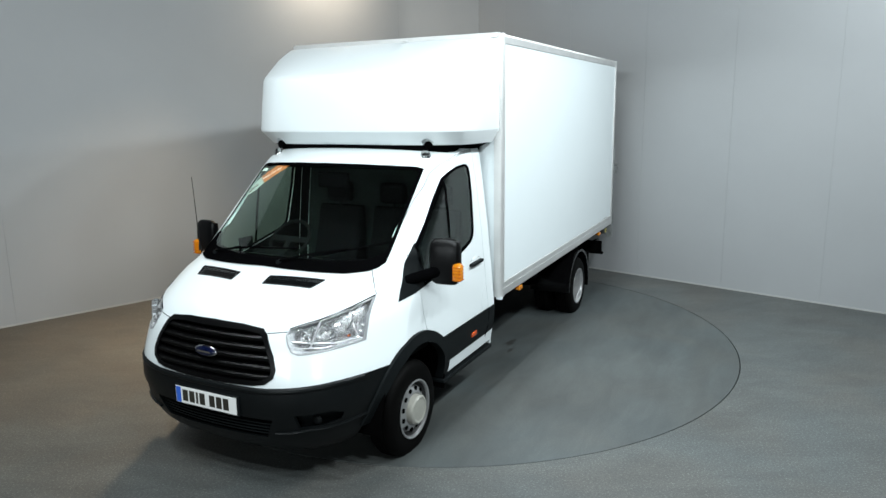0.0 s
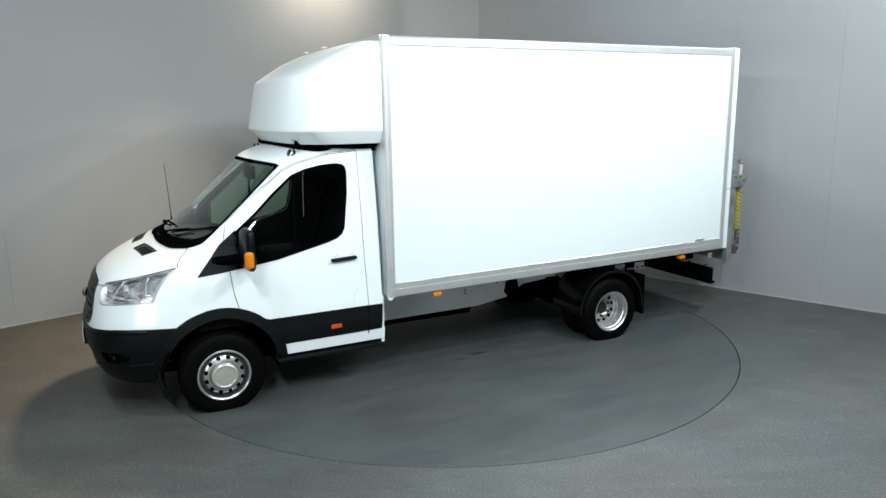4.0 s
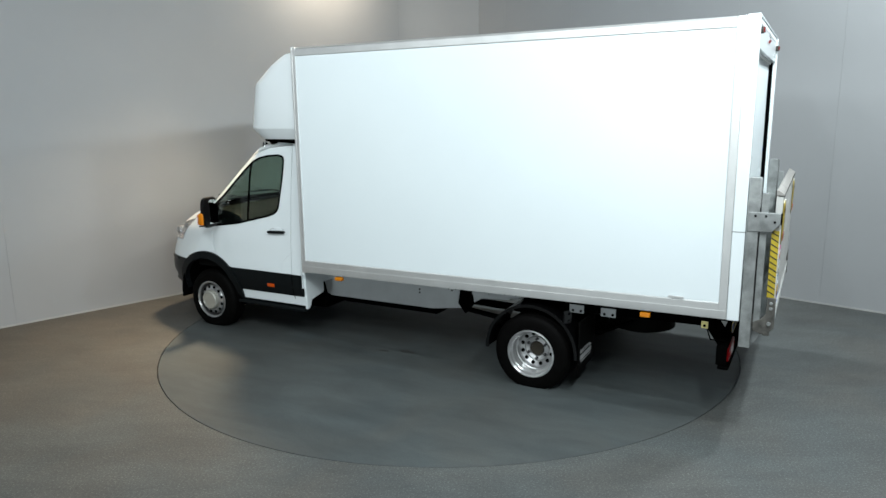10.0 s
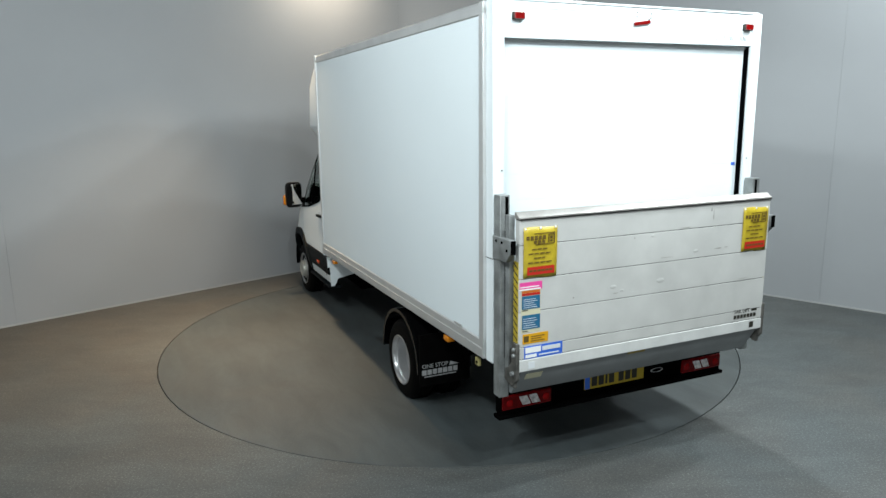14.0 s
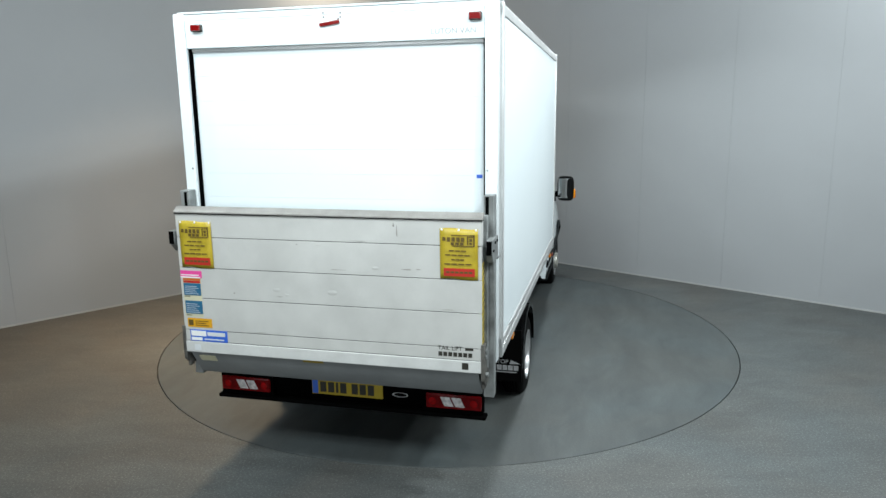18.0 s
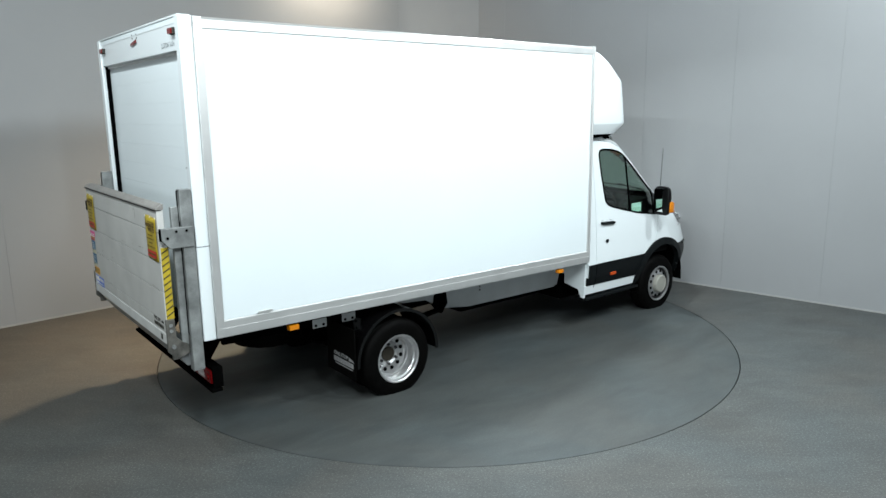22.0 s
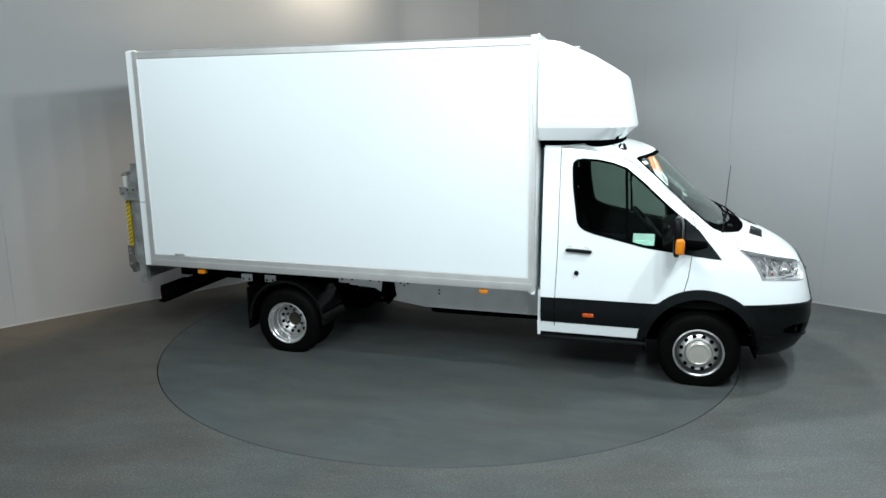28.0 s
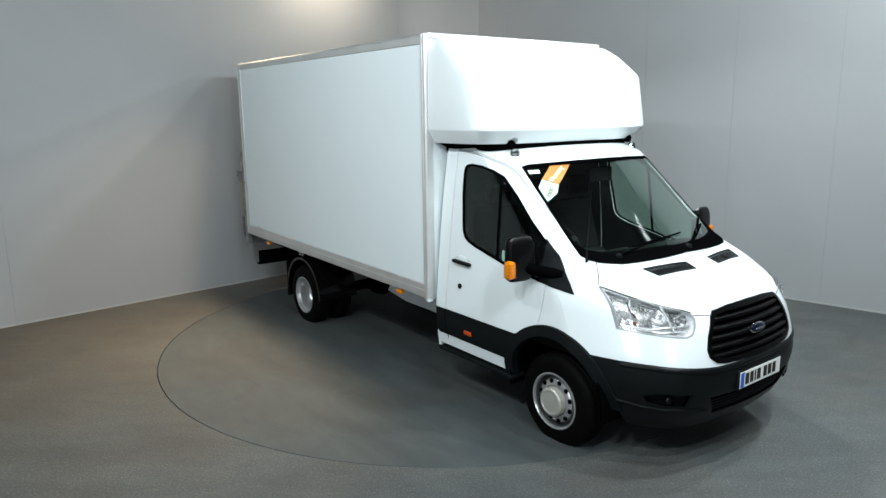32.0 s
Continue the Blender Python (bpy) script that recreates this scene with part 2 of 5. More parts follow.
def lathe(rows, axis, centre, seg=48, bm=None):
    """Rows of (radius, along) turned round an axis through centre."""
    tmp = bmesh.new()
    rings = []
    for r, w in rows:
        ring = []
        for k in range(seg if r > 1e-6 else 1):
            a = 2 * math.pi * k / seg
            c, s = r * math.cos(a), r * math.sin(a)
            p = {"x": (w, c, s), "y": (c, w, s), "z": (c, s, w)}[axis]
            ring.append(tmp.verts.new(Vector(p) + Vector(centre)))
        rings.append(ring)
    for one, two in zip(rings, rings[1:]):
        for k in range(seg):
            if len(one) == 1 and len(two) == 1:
                continue
            if len(one) == 1:
                tmp.faces.new((one[0], two[k], two[(k + 1) % seg]))
            elif len(two) == 1:
                tmp.faces.new((one[k], two[0], one[(k + 1) % seg]))
            else:
                tmp.faces.new((one[k], two[k], two[(k + 1) % seg], one[(k + 1) % seg]))
    bmesh.ops.recalc_face_normals(tmp, faces=tmp.faces)
    return tmp if bm is None else merge(bm, tmp)


def tube(path, r, seg=10, bm=None, r_end=None):
    """A round bar along a path of points."""
    tmp = bmesh.new()
    pts = [Vector(p) for p in path]
    rings = []
    for i, p in enumerate(pts):
        d = (pts[min(i + 1, len(pts) - 1)] - pts[max(i - 1, 0)]).normalized()
        up = Vector((0, 0, 1)) if abs(d.z) < 0.9 else Vector((1, 0, 0))
        a = d.cross(up).normalized()
        b = d.cross(a)
        rr = r if r_end is None else r + (r_end - r) * i / (len(pts) - 1)
        rings.append([tmp.verts.new(p + rr * (math.cos(t) * a + math.sin(t) * b)) for t in [2 * math.pi * k / seg for k in range(seg)]])
    for one, two in zip(rings, rings[1:]):
        for k in range(seg):
            tmp.faces.new((one[k], two[k], two[(k + 1) % seg], one[(k + 1) % seg]))
    tmp.faces.new(rings[0])
    tmp.faces.new(rings[-1][::-1])
    bmesh.ops.recalc_face_normals(tmp, faces=tmp.faces)
    return tmp if bm is None else merge(bm, tmp)


def mirror_bm(bm):
    """The same across the truck's middle."""
    for v in bm.verts:
        v.co.y = -v.co.y
    bmesh.ops.reverse_faces(bm, faces=bm.faces)
    return bm


def arc(cx, cz, r, a0, a1, n):
    return [(cx + r * math.cos(radians(a0 + (a1 - a0) * k / n)), cz + r * math.sin(radians(a0 + (a1 - a0) * k / n))) for k in range(n + 1)]


# ---- the room ----
LEFT0, LEFT1 = Vector((-5.198, 0.268)), Vector((-2.503, 2.832))
RIGHT0, RIGHT1 = Vector((2.225, 3.066)), Vector((5.168, 0.480))
DL, DR = (LEFT1 - LEFT0).normalized(), (RIGHT1 - RIGHT0).normalized()
k_ = ((RIGHT0 - LEFT0).x * DR.y - (RIGHT0 - LEFT0).y * DR.x) / (DL.x * DR.y - DL.y * DR.x)
CORNER = LEFT0 + k_ * DL
ROOM, FILLET = 17.0, 0.90
FAR_L, FAR_R = CORNER - ROOM * DL, CORNER + ROOM * DR
BACK = FAR_L + FAR_R - CORNER


def wall_run(name, a, b, label, panels, mat=None, joint=None):
    """A straight wall of painted boards, butted with narrow joints, on a solid core; its face lies on the line from a to b."""
    d = (b - a).normalized()
    out = Vector((-d.y, d.x))
    if (a + out - (CORNER + BACK) / 2).length < (a - out - (CORNER + BACK) / 2).length:
        out = -out
    def slab(s0, s1, o0, o1, z0, z1):
        q = [a + d * s0 + out * o0, a + d * s1 + out * o0, a + d * s1 + out * o1, a + d * s0 + out * o1]
        return prism([(p.x, p.y) for p in q], "z", z0, z1)
    length = (b - a).length
    ob = thing(name, slab(0, length, 0.006, 0.16, 0, CEILING), mat or M_WALL, label, "wall", kind="structure", smooth=0)
    cuts = [0, length]
    if panels:
        s = (Vector(joint) - a).dot(d) % panels
        cuts = [0] + [s + panels * k for k in range(int((length - s) / panels) + 1) if s + panels * k > 0.1] + [length]
    for s0, s1 in zip(cuts, cuts[1:]):
        part("wall_panel", slab(s0 + 0.0008, s1 - 0.0008, 0, 0.0055, 0.0, CEILING - 0.002), mat or M_WALL, ob, smooth=0)
    thing("baseboard", slab(0.02, length - 0.02, -0.008, -0.0005, 0.001, 0.022), M_TRIM, "thin pale strip along the foot of the grey wall", "baseboard", kind="structure", smooth=0)
    return ob


wall_run("wall_left", FAR_L, CORNER - FILLET * DL, "smooth grey painted studio wall", 20.0, None, (-5.094, 0.420))
wall_run("wall_right", CORNER + FILLET * DR, FAR_R, "smooth grey painted studio wall", 1.22, None, (4.609, 0.916))
wall_run("wall_behind_left", FAR_L, BACK, "plain unseen wall behind the camera, kept dark against bounce light", 0, M_DARKWALL)
wall_run("wall_behind_right", BACK, FAR_R, "plain unseen wall behind the camera, kept dark against bounce light", 0, M_DARKWALL)

t0, t1 = CORNER - FILLET * DL, CORNER + FILLET * DR
bend = [(1 - u) ** 2 * t0 + 2 * u * (1 - u) * (t0 + 0.55 * DL) + u * u * t1 for u in [k / 16 for k in range(17)]]
outer = [p + (p - BACK).normalized() * 0.2 for p in bend]
thing("wall_corner", prism([(p.x, p.y) for p in bend + outer[::-1]], "z", 0, CEILING), M_WALL, "grey panel set across the corner between two studio walls", "wall", kind="structure")

RING = 3.012
bm = bmesh.new()
SEG = 160
inner = [bm.verts.new((RING * math.cos(2 * math.pi * k / SEG), RING * math.sin(2 * math.pi * k / SEG), 0)) for k in range(SEG)]
low = [bm.verts.new((v.co.x, v.co.y, -0.05)) for v in inner]
rim = []
for k in range(SEG):
    a = 2 * math.pi * k / SEG
    rim.append(bm.verts.new((16 * math.cos(a), 16 * math.sin(a) - 3, 0)))
for k in range(SEG):
    j = (k + 1) % SEG
    bm.faces.new((inner[k], inner[j], rim[j], rim[k]))
    bm.faces.new((inner[j], inner[k], low[k], low[j]))
thing("floor", bm, M_FLOOR, "grey painted concrete studio floor, speckled and scuffed", "floor", kind="structure", smooth=30)
thing("turntable_pit", lathe([(0, -0.05), (3.2, -0.05), (3.2, -0.07), (0, -0.07)], "z", (0, 0, 0), 64), M_PIT, "dark pit under the turntable", "pit", kind="structure")
ceil_poly = [FAR_L + (FAR_L - FAR_R).normalized() * 0.3, CORNER + (CORNER - BACK).normalized() * 0.3, FAR_R + (FAR_R - FAR_L).normalized() * 0.3, BACK + (BACK - CORNER).normalized() * 0.3]
thing("ceiling", prism([(p.x, p.y) for p in ceil_poly], "z", CEILING, CEILING + 0.15), M_CEIL, "plain unseen ceiling, kept dark against bounce light", "ceiling", kind="structure", smooth=0)
for lx, ly in [q[:2] for q in LAMPS] + [(1.5, 0.6)]:
    thing("ceiling_light", box(lx - 0.24, lx + 0.24, ly - 0.20, ly + 0.20, 4.78, 4.899, 0.01), M_TRIM, "white metal housing of a rectangular ceiling light", "ceiling light", group="ceiling lights")
# unseen housings and stands added for the two fill lamps
for lx, ly, _ in FILL_BOXES:
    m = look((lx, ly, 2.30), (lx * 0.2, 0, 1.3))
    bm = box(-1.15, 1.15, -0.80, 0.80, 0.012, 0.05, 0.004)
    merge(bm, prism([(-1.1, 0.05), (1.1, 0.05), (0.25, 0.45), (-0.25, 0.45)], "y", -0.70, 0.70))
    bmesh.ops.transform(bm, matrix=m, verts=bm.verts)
    soft = thing("fill_box", bm, M_CHAS, "unseen black fill light box on a stand, added to brighten the sides", "studio light", group="softboxes")
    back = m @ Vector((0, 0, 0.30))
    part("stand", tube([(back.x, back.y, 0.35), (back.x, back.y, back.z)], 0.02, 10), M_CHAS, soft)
    for k in range(3):
        a = radians(30 + 120 * k)
        part("stand_leg", tube([(back.x, back.y, 0.45), (back.x + 0.55 * math.cos(a), back.y + 0.55 * math.sin(a), 0.013)], 0.012, 8), M_CHAS, soft)
for lx, ly in ((-1.45, 3.05), (-2.0, 1.35)):
    thing("ceiling_light", box(lx - 0.32, lx + 0.32, ly - 0.22, ly + 0.22, 4.80, 4.899, 0.01), M_TRIM, "white metal housing of a warm ceiling light", "ceiling light", group="ceiling lights")

turntable = thing("turntable", lathe([(0, 0), (1.0, 0), (2.0, 0), (RING - 0.010, 0), (RING - 0.0085, -0.002), (RING - 0.0085, -0.045), (0, -0.045)], "z", (0, 0, 0), 160), M_DISC,
                  "round grey-green painted vehicle turntable, smudged, flush in the floor", "turntable")


M_OIL = material("oil_mark", (0.030, 0.030, 0.028), 0.5, vary=0.3, scale=30)
for mx, my, turn, la, lb in ((0.672, -0.387, 244.19, 0.10, 0.035), (0.02, -0.93, 29.19, 0.05, 0.015), (-0.55, -0.72, 161.5, 0.07, 0.02)):
    q = Matrix.Rotation(radians(-turn), 2) @ Vector((mx, my))
    bm = bmesh.new()
    ring = [bm.verts.new((q.x + la * (1 + 0.25 * math.sin(3 * a + mx * 9)) * math.cos(a), q.y + lb * (1 + 0.3 * math.cos(5 * a)) * math.sin(a), 0.0006)) for a in [2 * math.pi * k / 28 for k in range(28)]]
    bm.faces.new(ring)
    part("oil_mark", bm, M_OIL, turntable, "dark oil mark on the paint")


def motions():
    turns = [(t, pose(0, 0, 0, 0, 0, a)) for t, a in TURN]
    walk(turntable, turns)
    walk(truck, [(t, m @ pose(0, 0.015, 0)) for t, m in turns])


# ---- the truck: cab skin ----
truck = tagged(new("box_truck"), "white twin-wheel box truck with luton fairing and folded tail lift", "truck")

PROFILE = [(3.16, 0.235), (3.40, 0.262), (3.51, 0.40), (3.555, 0.60), (3.545, 0.74), (3.52, 0.88), (3.485, 1.0), (3.43, 1.09), (3.33, 1.175), (3.18, 1.255), (3.0, 1.325), (2.86, 1.385),
           (2.72, 1.49), (2.45, 1.735), (2.17, 1.99), (2.06, 2.06), (1.86, 2.12), (1.6, 2.155), (1.40, 2.170)]
WIDTH = [(0.235, 0.86), (0.27, 0.90), (0.335, 0.94), (0.455, 0.985), (0.60, 1.025), (0.75, 1.03), (0.9, 1.015), (1.05, 1.004), (1.2, 0.99), (1.5, 0.962), (1.8, 0.925), (1.99, 0.897), (2.06, 0.886),
         (2.12, 0.868), (2.155, 0.79), (2.172, 0.50), (2.178, 0.40)]
BOW = [(0.26, 0.16, 0.65, 7), (0.46, 0.16, 0.62, 7), (0.75, 0.17, 0.62, 7), (1.0, 0.22, 0.62, 7), (1.2, 0.26, 0.56, 7), (1.32, 0.27, 0.40, 9), (1.42, 0.29, 0.22, 16), (1.6, 0.30, 0.18, 20),
       (2.0, 0.28, 0.18, 18), (2.1, 0.24, 0.2, 8), (2.172, 0.05, 0.03, 6)]
CAB_BACK = 1.172


def look_up(table, z, k):
    zs, vs = [r[0] for r in table], [r[k] for r in table]
    return float(np.mean([np.interp(z + o, zs, vs) for o in (-0.02, -0.01, 0, 0.01, 0.02)])) if z < 2.05 else float(np.interp(z, zs, vs))


def profile_rows():
    p = [Vector(q) for q in PROFILE]
    rows = []
    for i in range(len(p) - 1):
        a, b, c, d = p[max(i - 1, 0)], p[i], p[i + 1], p[min(i + 2, len(p) - 1)]
        for k in range(4):
            t = k / 4
            rows.append(0.5 * ((2 * b) + (c - a) * t + (2 * a - 5 * b + 4 * c - d) * t * t + (3 * b - a - 3 * c + d) * t ** 3))
    return rows + [p[-1]]


def skin_mesh():
    """The outside of the cab: level outlines, one above another, from the bumper's lip to the roof."""
    bm = bmesh.new()
    grid = []
    for xc, z in profile_rows():
        w, a, b, n = look_up(WIDTH, z, 1), look_up(BOW, z, 1), look_up(BOW, z, 2), look_up(BOW, z, 3)
        half = []
        for k in range(25):
            s = math.sin(math.pi / 2 * k / 24)
            half.append((xc - a * s * s - b * s ** n, w * s))
        xe = half[-1][0]
        half += [(xe + (CAB_BACK - xe) * k / 16, w) for k in range(1, 17)]
        row = [(x, -y) for x, y in half[:0:-1]] + half
        grid.append([bm.verts.new((x, y, z)) for x, y in row])
    for one, two in zip(grid, grid[1:]):
        for k in range(len(one) - 1):
            bm.faces.new((one[k], one[k + 1], two[k + 1], two[k]))
    last = grid[-1]
    m = len(last) // 2
    for k in range(m - 1):
        bm.faces.new((last[k], last[k + 1], last[-2 - k], last[-1 - k]))
    bm.faces.new((last[m - 1], last[m], last[m + 1]))
    bmesh.ops.recalc_face_normals(bm, faces=bm.faces)
    if sum(f.normal.z for f in bm.faces if f.calc_center_median().z > 2.05) < 0:
        bmesh.ops.reverse_faces(bm, faces=bm.faces)
    me = bpy.data.meshes.new("skin")
    bm.to_mesh(me)
    bm.free()
    return me


def baked(ob):
    dg = bpy.context.evaluated_depsgraph_get()
    dg.update()
    return bpy.data.meshes.new_from_object(ob.evaluated_get(dg))


SKIN = skin_mesh()


def shell_of(thick, out):
    """The skin as a solid sheet; out: how far it stands proud of the skin."""
    ob = new("tmp", SKIN.copy())
    mod = ob.modifiers.new("solidify", "SOLIDIFY")
    mod.thickness, mod.offset, mod.material_offset = thick, 2 * out / thick - 1, 1
    ob.data.materials.append(M_WHITE)
    ob.data.materials.append(M_TRIMIN)
    me = baked(ob)
    bpy.data.objects.remove(ob)
    return me


def carve(me, cutter, operation):
    ob, tool_me = new("tmp", me), bpy.data.meshes.new("tool")
    bmesh.ops.recalc_face_normals(cutter, faces=cutter.faces)
    cutter.to_mesh(tool_me)
    cutter.free()
    tool = new("tool", tool_me)
    mod = ob.modifiers.new("cut", "BOOLEAN")
    mod.object, mod.operation, mod.solver = tool, operation, "MANIFOLD"
    out = baked(ob)
    bpy.data.objects.remove(ob)
    bpy.data.objects.remove(tool)
    return out


def both(make):
    """A tool on each side of the truck."""
    return merge(make(), mirror_bm(make()))


def grow(poly, d):
    """The polygon with its edges moved out by d."""
    n = len(poly)
    turn = sum(poly[i][0] * poly[(i + 1) % n][1] - poly[(i + 1) % n][0] * poly[i][1] for i in range(n))
    res = []
    for i in range(n):
        p, a, b = Vector(poly[i]), Vector(poly[i - 1]), Vector(poly[(i + 1) % n])
        e, f = (p - a).normalized(), (b - p).normalized()
        ne, nf = Vector((e.y, -e.x)), Vector((f.y, -f.x))
        m = (ne + nf).normalized()
        m *= d / max(0.35, m.dot(ne)) * (1 if turn > 0 else -1)
        res.append((p.x + m.x, p.y + m.y))
    return res


def skin_part(name, me, mats, parent, label="", smooth=35):
    """A carved sheet as a part. mats: outside and inside."""
    for k, one in enumerate(mats):
        if k < len(me.materials):
            me.materials[k] = one
        else:
            me.materials.append(one)
    me.shade_smooth()
    me.set_sharp_from_angle(angle=radians(smooth))
    ob = new(name, me)
    ob.parent = parent
    if mats[0] in (M_GLASS, M_LENS):
        ob.visible_shadow = False
    if label:
        ob["label"] = label
    return ob


def flipped(me):
    bm = bmesh.new()
    bm.from_mesh(me)
    mirror_bm(bm)
    out = bpy.data.meshes.new(me.name)
    bm.to_mesh(out)
    bm.free()
    return out


HULL, PROUD, FAT, THIN = shell_of(0.024, 0.0), shell_of(0.020, 0.004), shell_of(0.060, 0.022), shell_of(0.006, -0.003)

GLASS = [(2.39, 1.185), (2.062, 1.23), (1.847, 1.281), (1.632, 1.332), (1.545, 1.362), (1.50, 1.395), (1.478, 1.44), (1.434, 1.739), (1.424, 1.915), (1.432, 1.955), (1.456, 1.975), (1.509, 1.985),
         (1.641, 1.977), (1.775, 1.95), (1.888, 1.905), (2.052, 1.768), (2.217, 1.612), (2.358, 1.491), (2.39, 1.467)]
CORNER_TRIM = [(2.378, 1.184), (2.378, 1.492), (2.506, 1.383), (2.70, 1.142)]
DOOR = [(1.318, 2.084), (1.513, 2.07), (1.616, 2.056), (1.838, 1.994), (1.955, 1.936), (2.067, 1.842), (2.185, 1.756), (2.30, 1.656), (2.387, 1.581), (2.44, 1.535), (2.47, 1.42), (2.45, 1.154),
        (2.431, 0.983), (2.401, 0.858), (2.27, 0.775), (2.165, 0.738), (1.30, 0.742), (1.314, 1.16)]
SCREEN = [(0, 2.022), (0.30, 2.018), (0.55, 2.008), (0.72, 1.998), (0.776, 1.982), (0.789, 1.824), (0.80, 1.641), (0.815, 1.47), (0.822, 1.389), (0.80, 1.365), (0.765, 1.352), (0.636, 1.342), (0.40, 1.347), (0, 1.357)]
GRILLE = [(0, 1.103), (0.234, 1.098), (0.39, 1.082), (0.43, 1.05), (0.50, 0.93), (0.525, 0.85), (0.515, 0.80), (0.46, 0.758), (0.38, 0.744), (0.2, 0.738), (0, 0.736)]
LAMP = [(0.872, 1.222), (0.80, 1.178), (0.70, 1.135), (0.60, 1.107), (0.553, 1.088), (0.545, 1.05), (0.567, 1.0), (0.60, 0.953), (0.645, 0.936), (0.75, 0.944), (0.908, 0.966), (0.90, 1.06)]
VENT = [(3.021, 0.135), (2.953, 0.545), (3.061, 0.503), (3.11, 0.139)]
HUB_F, HUB_R, AXLE_Z = 2.553, -1.402, 0.311


def mirrored(poly):
    return poly + [(-u, v) for u, v in poly[::-1] if abs(u) > 1e-6]


def side_tool(poly):
    return prism(poly, "y", 0.55, 1.6)


def arch_disc(r, z0=-0.5):
    return [(HUB_F + r * math.cos(a), max(z0, 0.36 + r * math.sin(a))) for a in [math.pi * k / 30 for k in range(31)]] + [(HUB_F - r, z0), (HUB_F + r, z0)]


BUMPER = mirrored([(0, 0.726), (0.47, 0.733), (0.83, 0.765), (1.3, 0.767), (1.3, 0.0), (0, 0.0)])
BAND = [(2.30, 0.742), (2.165, 0.735), (1.14, 0.742), (1.14, 0.507), (2.09, 0.497), (2.30, 0.497)]
SILL = [(1.14, 0.508), (1.14, 0.404), (2.050, 0.398), (2.058, 0.45), (2.072, 0.498)]

# body shell, with every opening cut through
shell_me = carve(HULL, both(lambda: side_tool(grow(CORNER_TRIM, -0.003))), "DIFFERENCE")
shell_me = carve(shell_me, both(lambda: side_tool(grow(DOOR, 0.004))), "DIFFERENCE")
shell_me = carve(shell_me, prism(mirrored(SCREEN), "x", 1.5, 4.0), "DIFFERENCE")
shell_me = carve(shell_me, prism(mirrored(GRILLE), "x", 2.9, 4.0), "DIFFERENCE")
shell_me = carve(shell_me, both(lambda: prism(LAMP, "x", 2.6, 4.0)), "DIFFERENCE")
shell_me = carve(shell_me, both(lambda: prism(VENT, "z", 1.15, 1.6)), "DIFFERENCE")
shell_me = carve(shell_me, prism(BUMPER, "x", HUB_F, 4.2), "DIFFERENCE")
shell_me = carve(shell_me, box(0.5, HUB_F, -1.6, 1.6, 0.1, 0.742), "DIFFERENCE")
shell_me = carve(shell_me, both(lambda: side_tool(arch_disc(0.50))), "DIFFERENCE")
cab = skin_part("cab_shell", shell_me, [M_WHITE, M_TRIMIN], truck, "glossy white painted steel cab")

bumper_me = carve(PROUD, prism(BUMPER, "x", HUB_F, 4.2), "INTERSECT")
bumper_me = carve(bumper_me, both(lambda: side_tool(arch_disc(0.50))), "DIFFERENCE")
INTAKE = [(-0.50, 0.525), (0.50, 0.525), (0.43, 0.385), (-0.43, 0.385)]
FOG = [(0.64, 0.565), (0.82, 0.575), (0.86, 0.545), (0.84, 0.500), (0.76, 0.478), (0.65, 0.474)]
tool = prism(INTAKE, "x", 3.0, 4.2)
merge(tool, both(lambda: prism(FOG, "x", 2.7, 4.2)))
bumper_me = carve(bumper_me, tool, "DIFFERENCE")
bumper = skin_part("bumper", bumper_me, [M_BUMP, M_BUMP], truck, "dark grey textured plastic front bumper")

door_me = carve(carve(HULL, side_tool(grow(DOOR, -0.002)), "INTERSECT"), side_tool(GLASS), "DIFFERENCE")
glass_me = carve(THIN, side_tool(grow(GLASS, -0.010)), "INTERSECT")
seal_me = carve(carve(PROUD, side_tool(grow(GLASS, 0.004)), "INTERSECT"), side_tool(grow(GLASS, -0.016)), "DIFFERENCE")
trim_me = carve(PROUD, side_tool(CORNER_TRIM), "INTERSECT")
ring_me = carve(carve(FAT, side_tool(arch_disc(0.527, 0.385)), "INTERSECT"), side_tool(arch_disc(0.445)), "DIFFERENCE")
band_me = carve(carve(PROUD, side_tool(BAND), "INTERSECT"), side_tool(arch_disc(0.50)), "DIFFERENCE")
lens_me = carve(THIN, prism(grow(LAMP, -0.004), "x", 2.6, 4.0), "INTERSECT")
screen_me = carve(THIN, prism(mirrored(grow(SCREEN[1:-1], -0.003)), "x", 1.5, 4.0), "INTERSECT")

BVH_BM = bmesh.new()
BVH_BM.from_mesh(SKIN)
SKIN_TREE = BVHTree.FromBMesh(BVH_BM)


def on_skin(x, y, z, way):
    """The point of the skin met from outside, along an axis, and its normal."""
    start = {"x": (6, y, z), "y": (x, 4 if y >= 0 else -4, z), "z": (x, y, 5)}[way]
    d = {"x": (-1, 0, 0), "y": (0, -1 if y >= 0 else 1, 0), "z": (0, 0, -1)}[way]
    hit = SKIN_TREE.ray_cast(Vector(start), Vector(d))
    n = hit[1]
    return hit[0], (n if n.dot(Vector(d)) < 0 else -n)


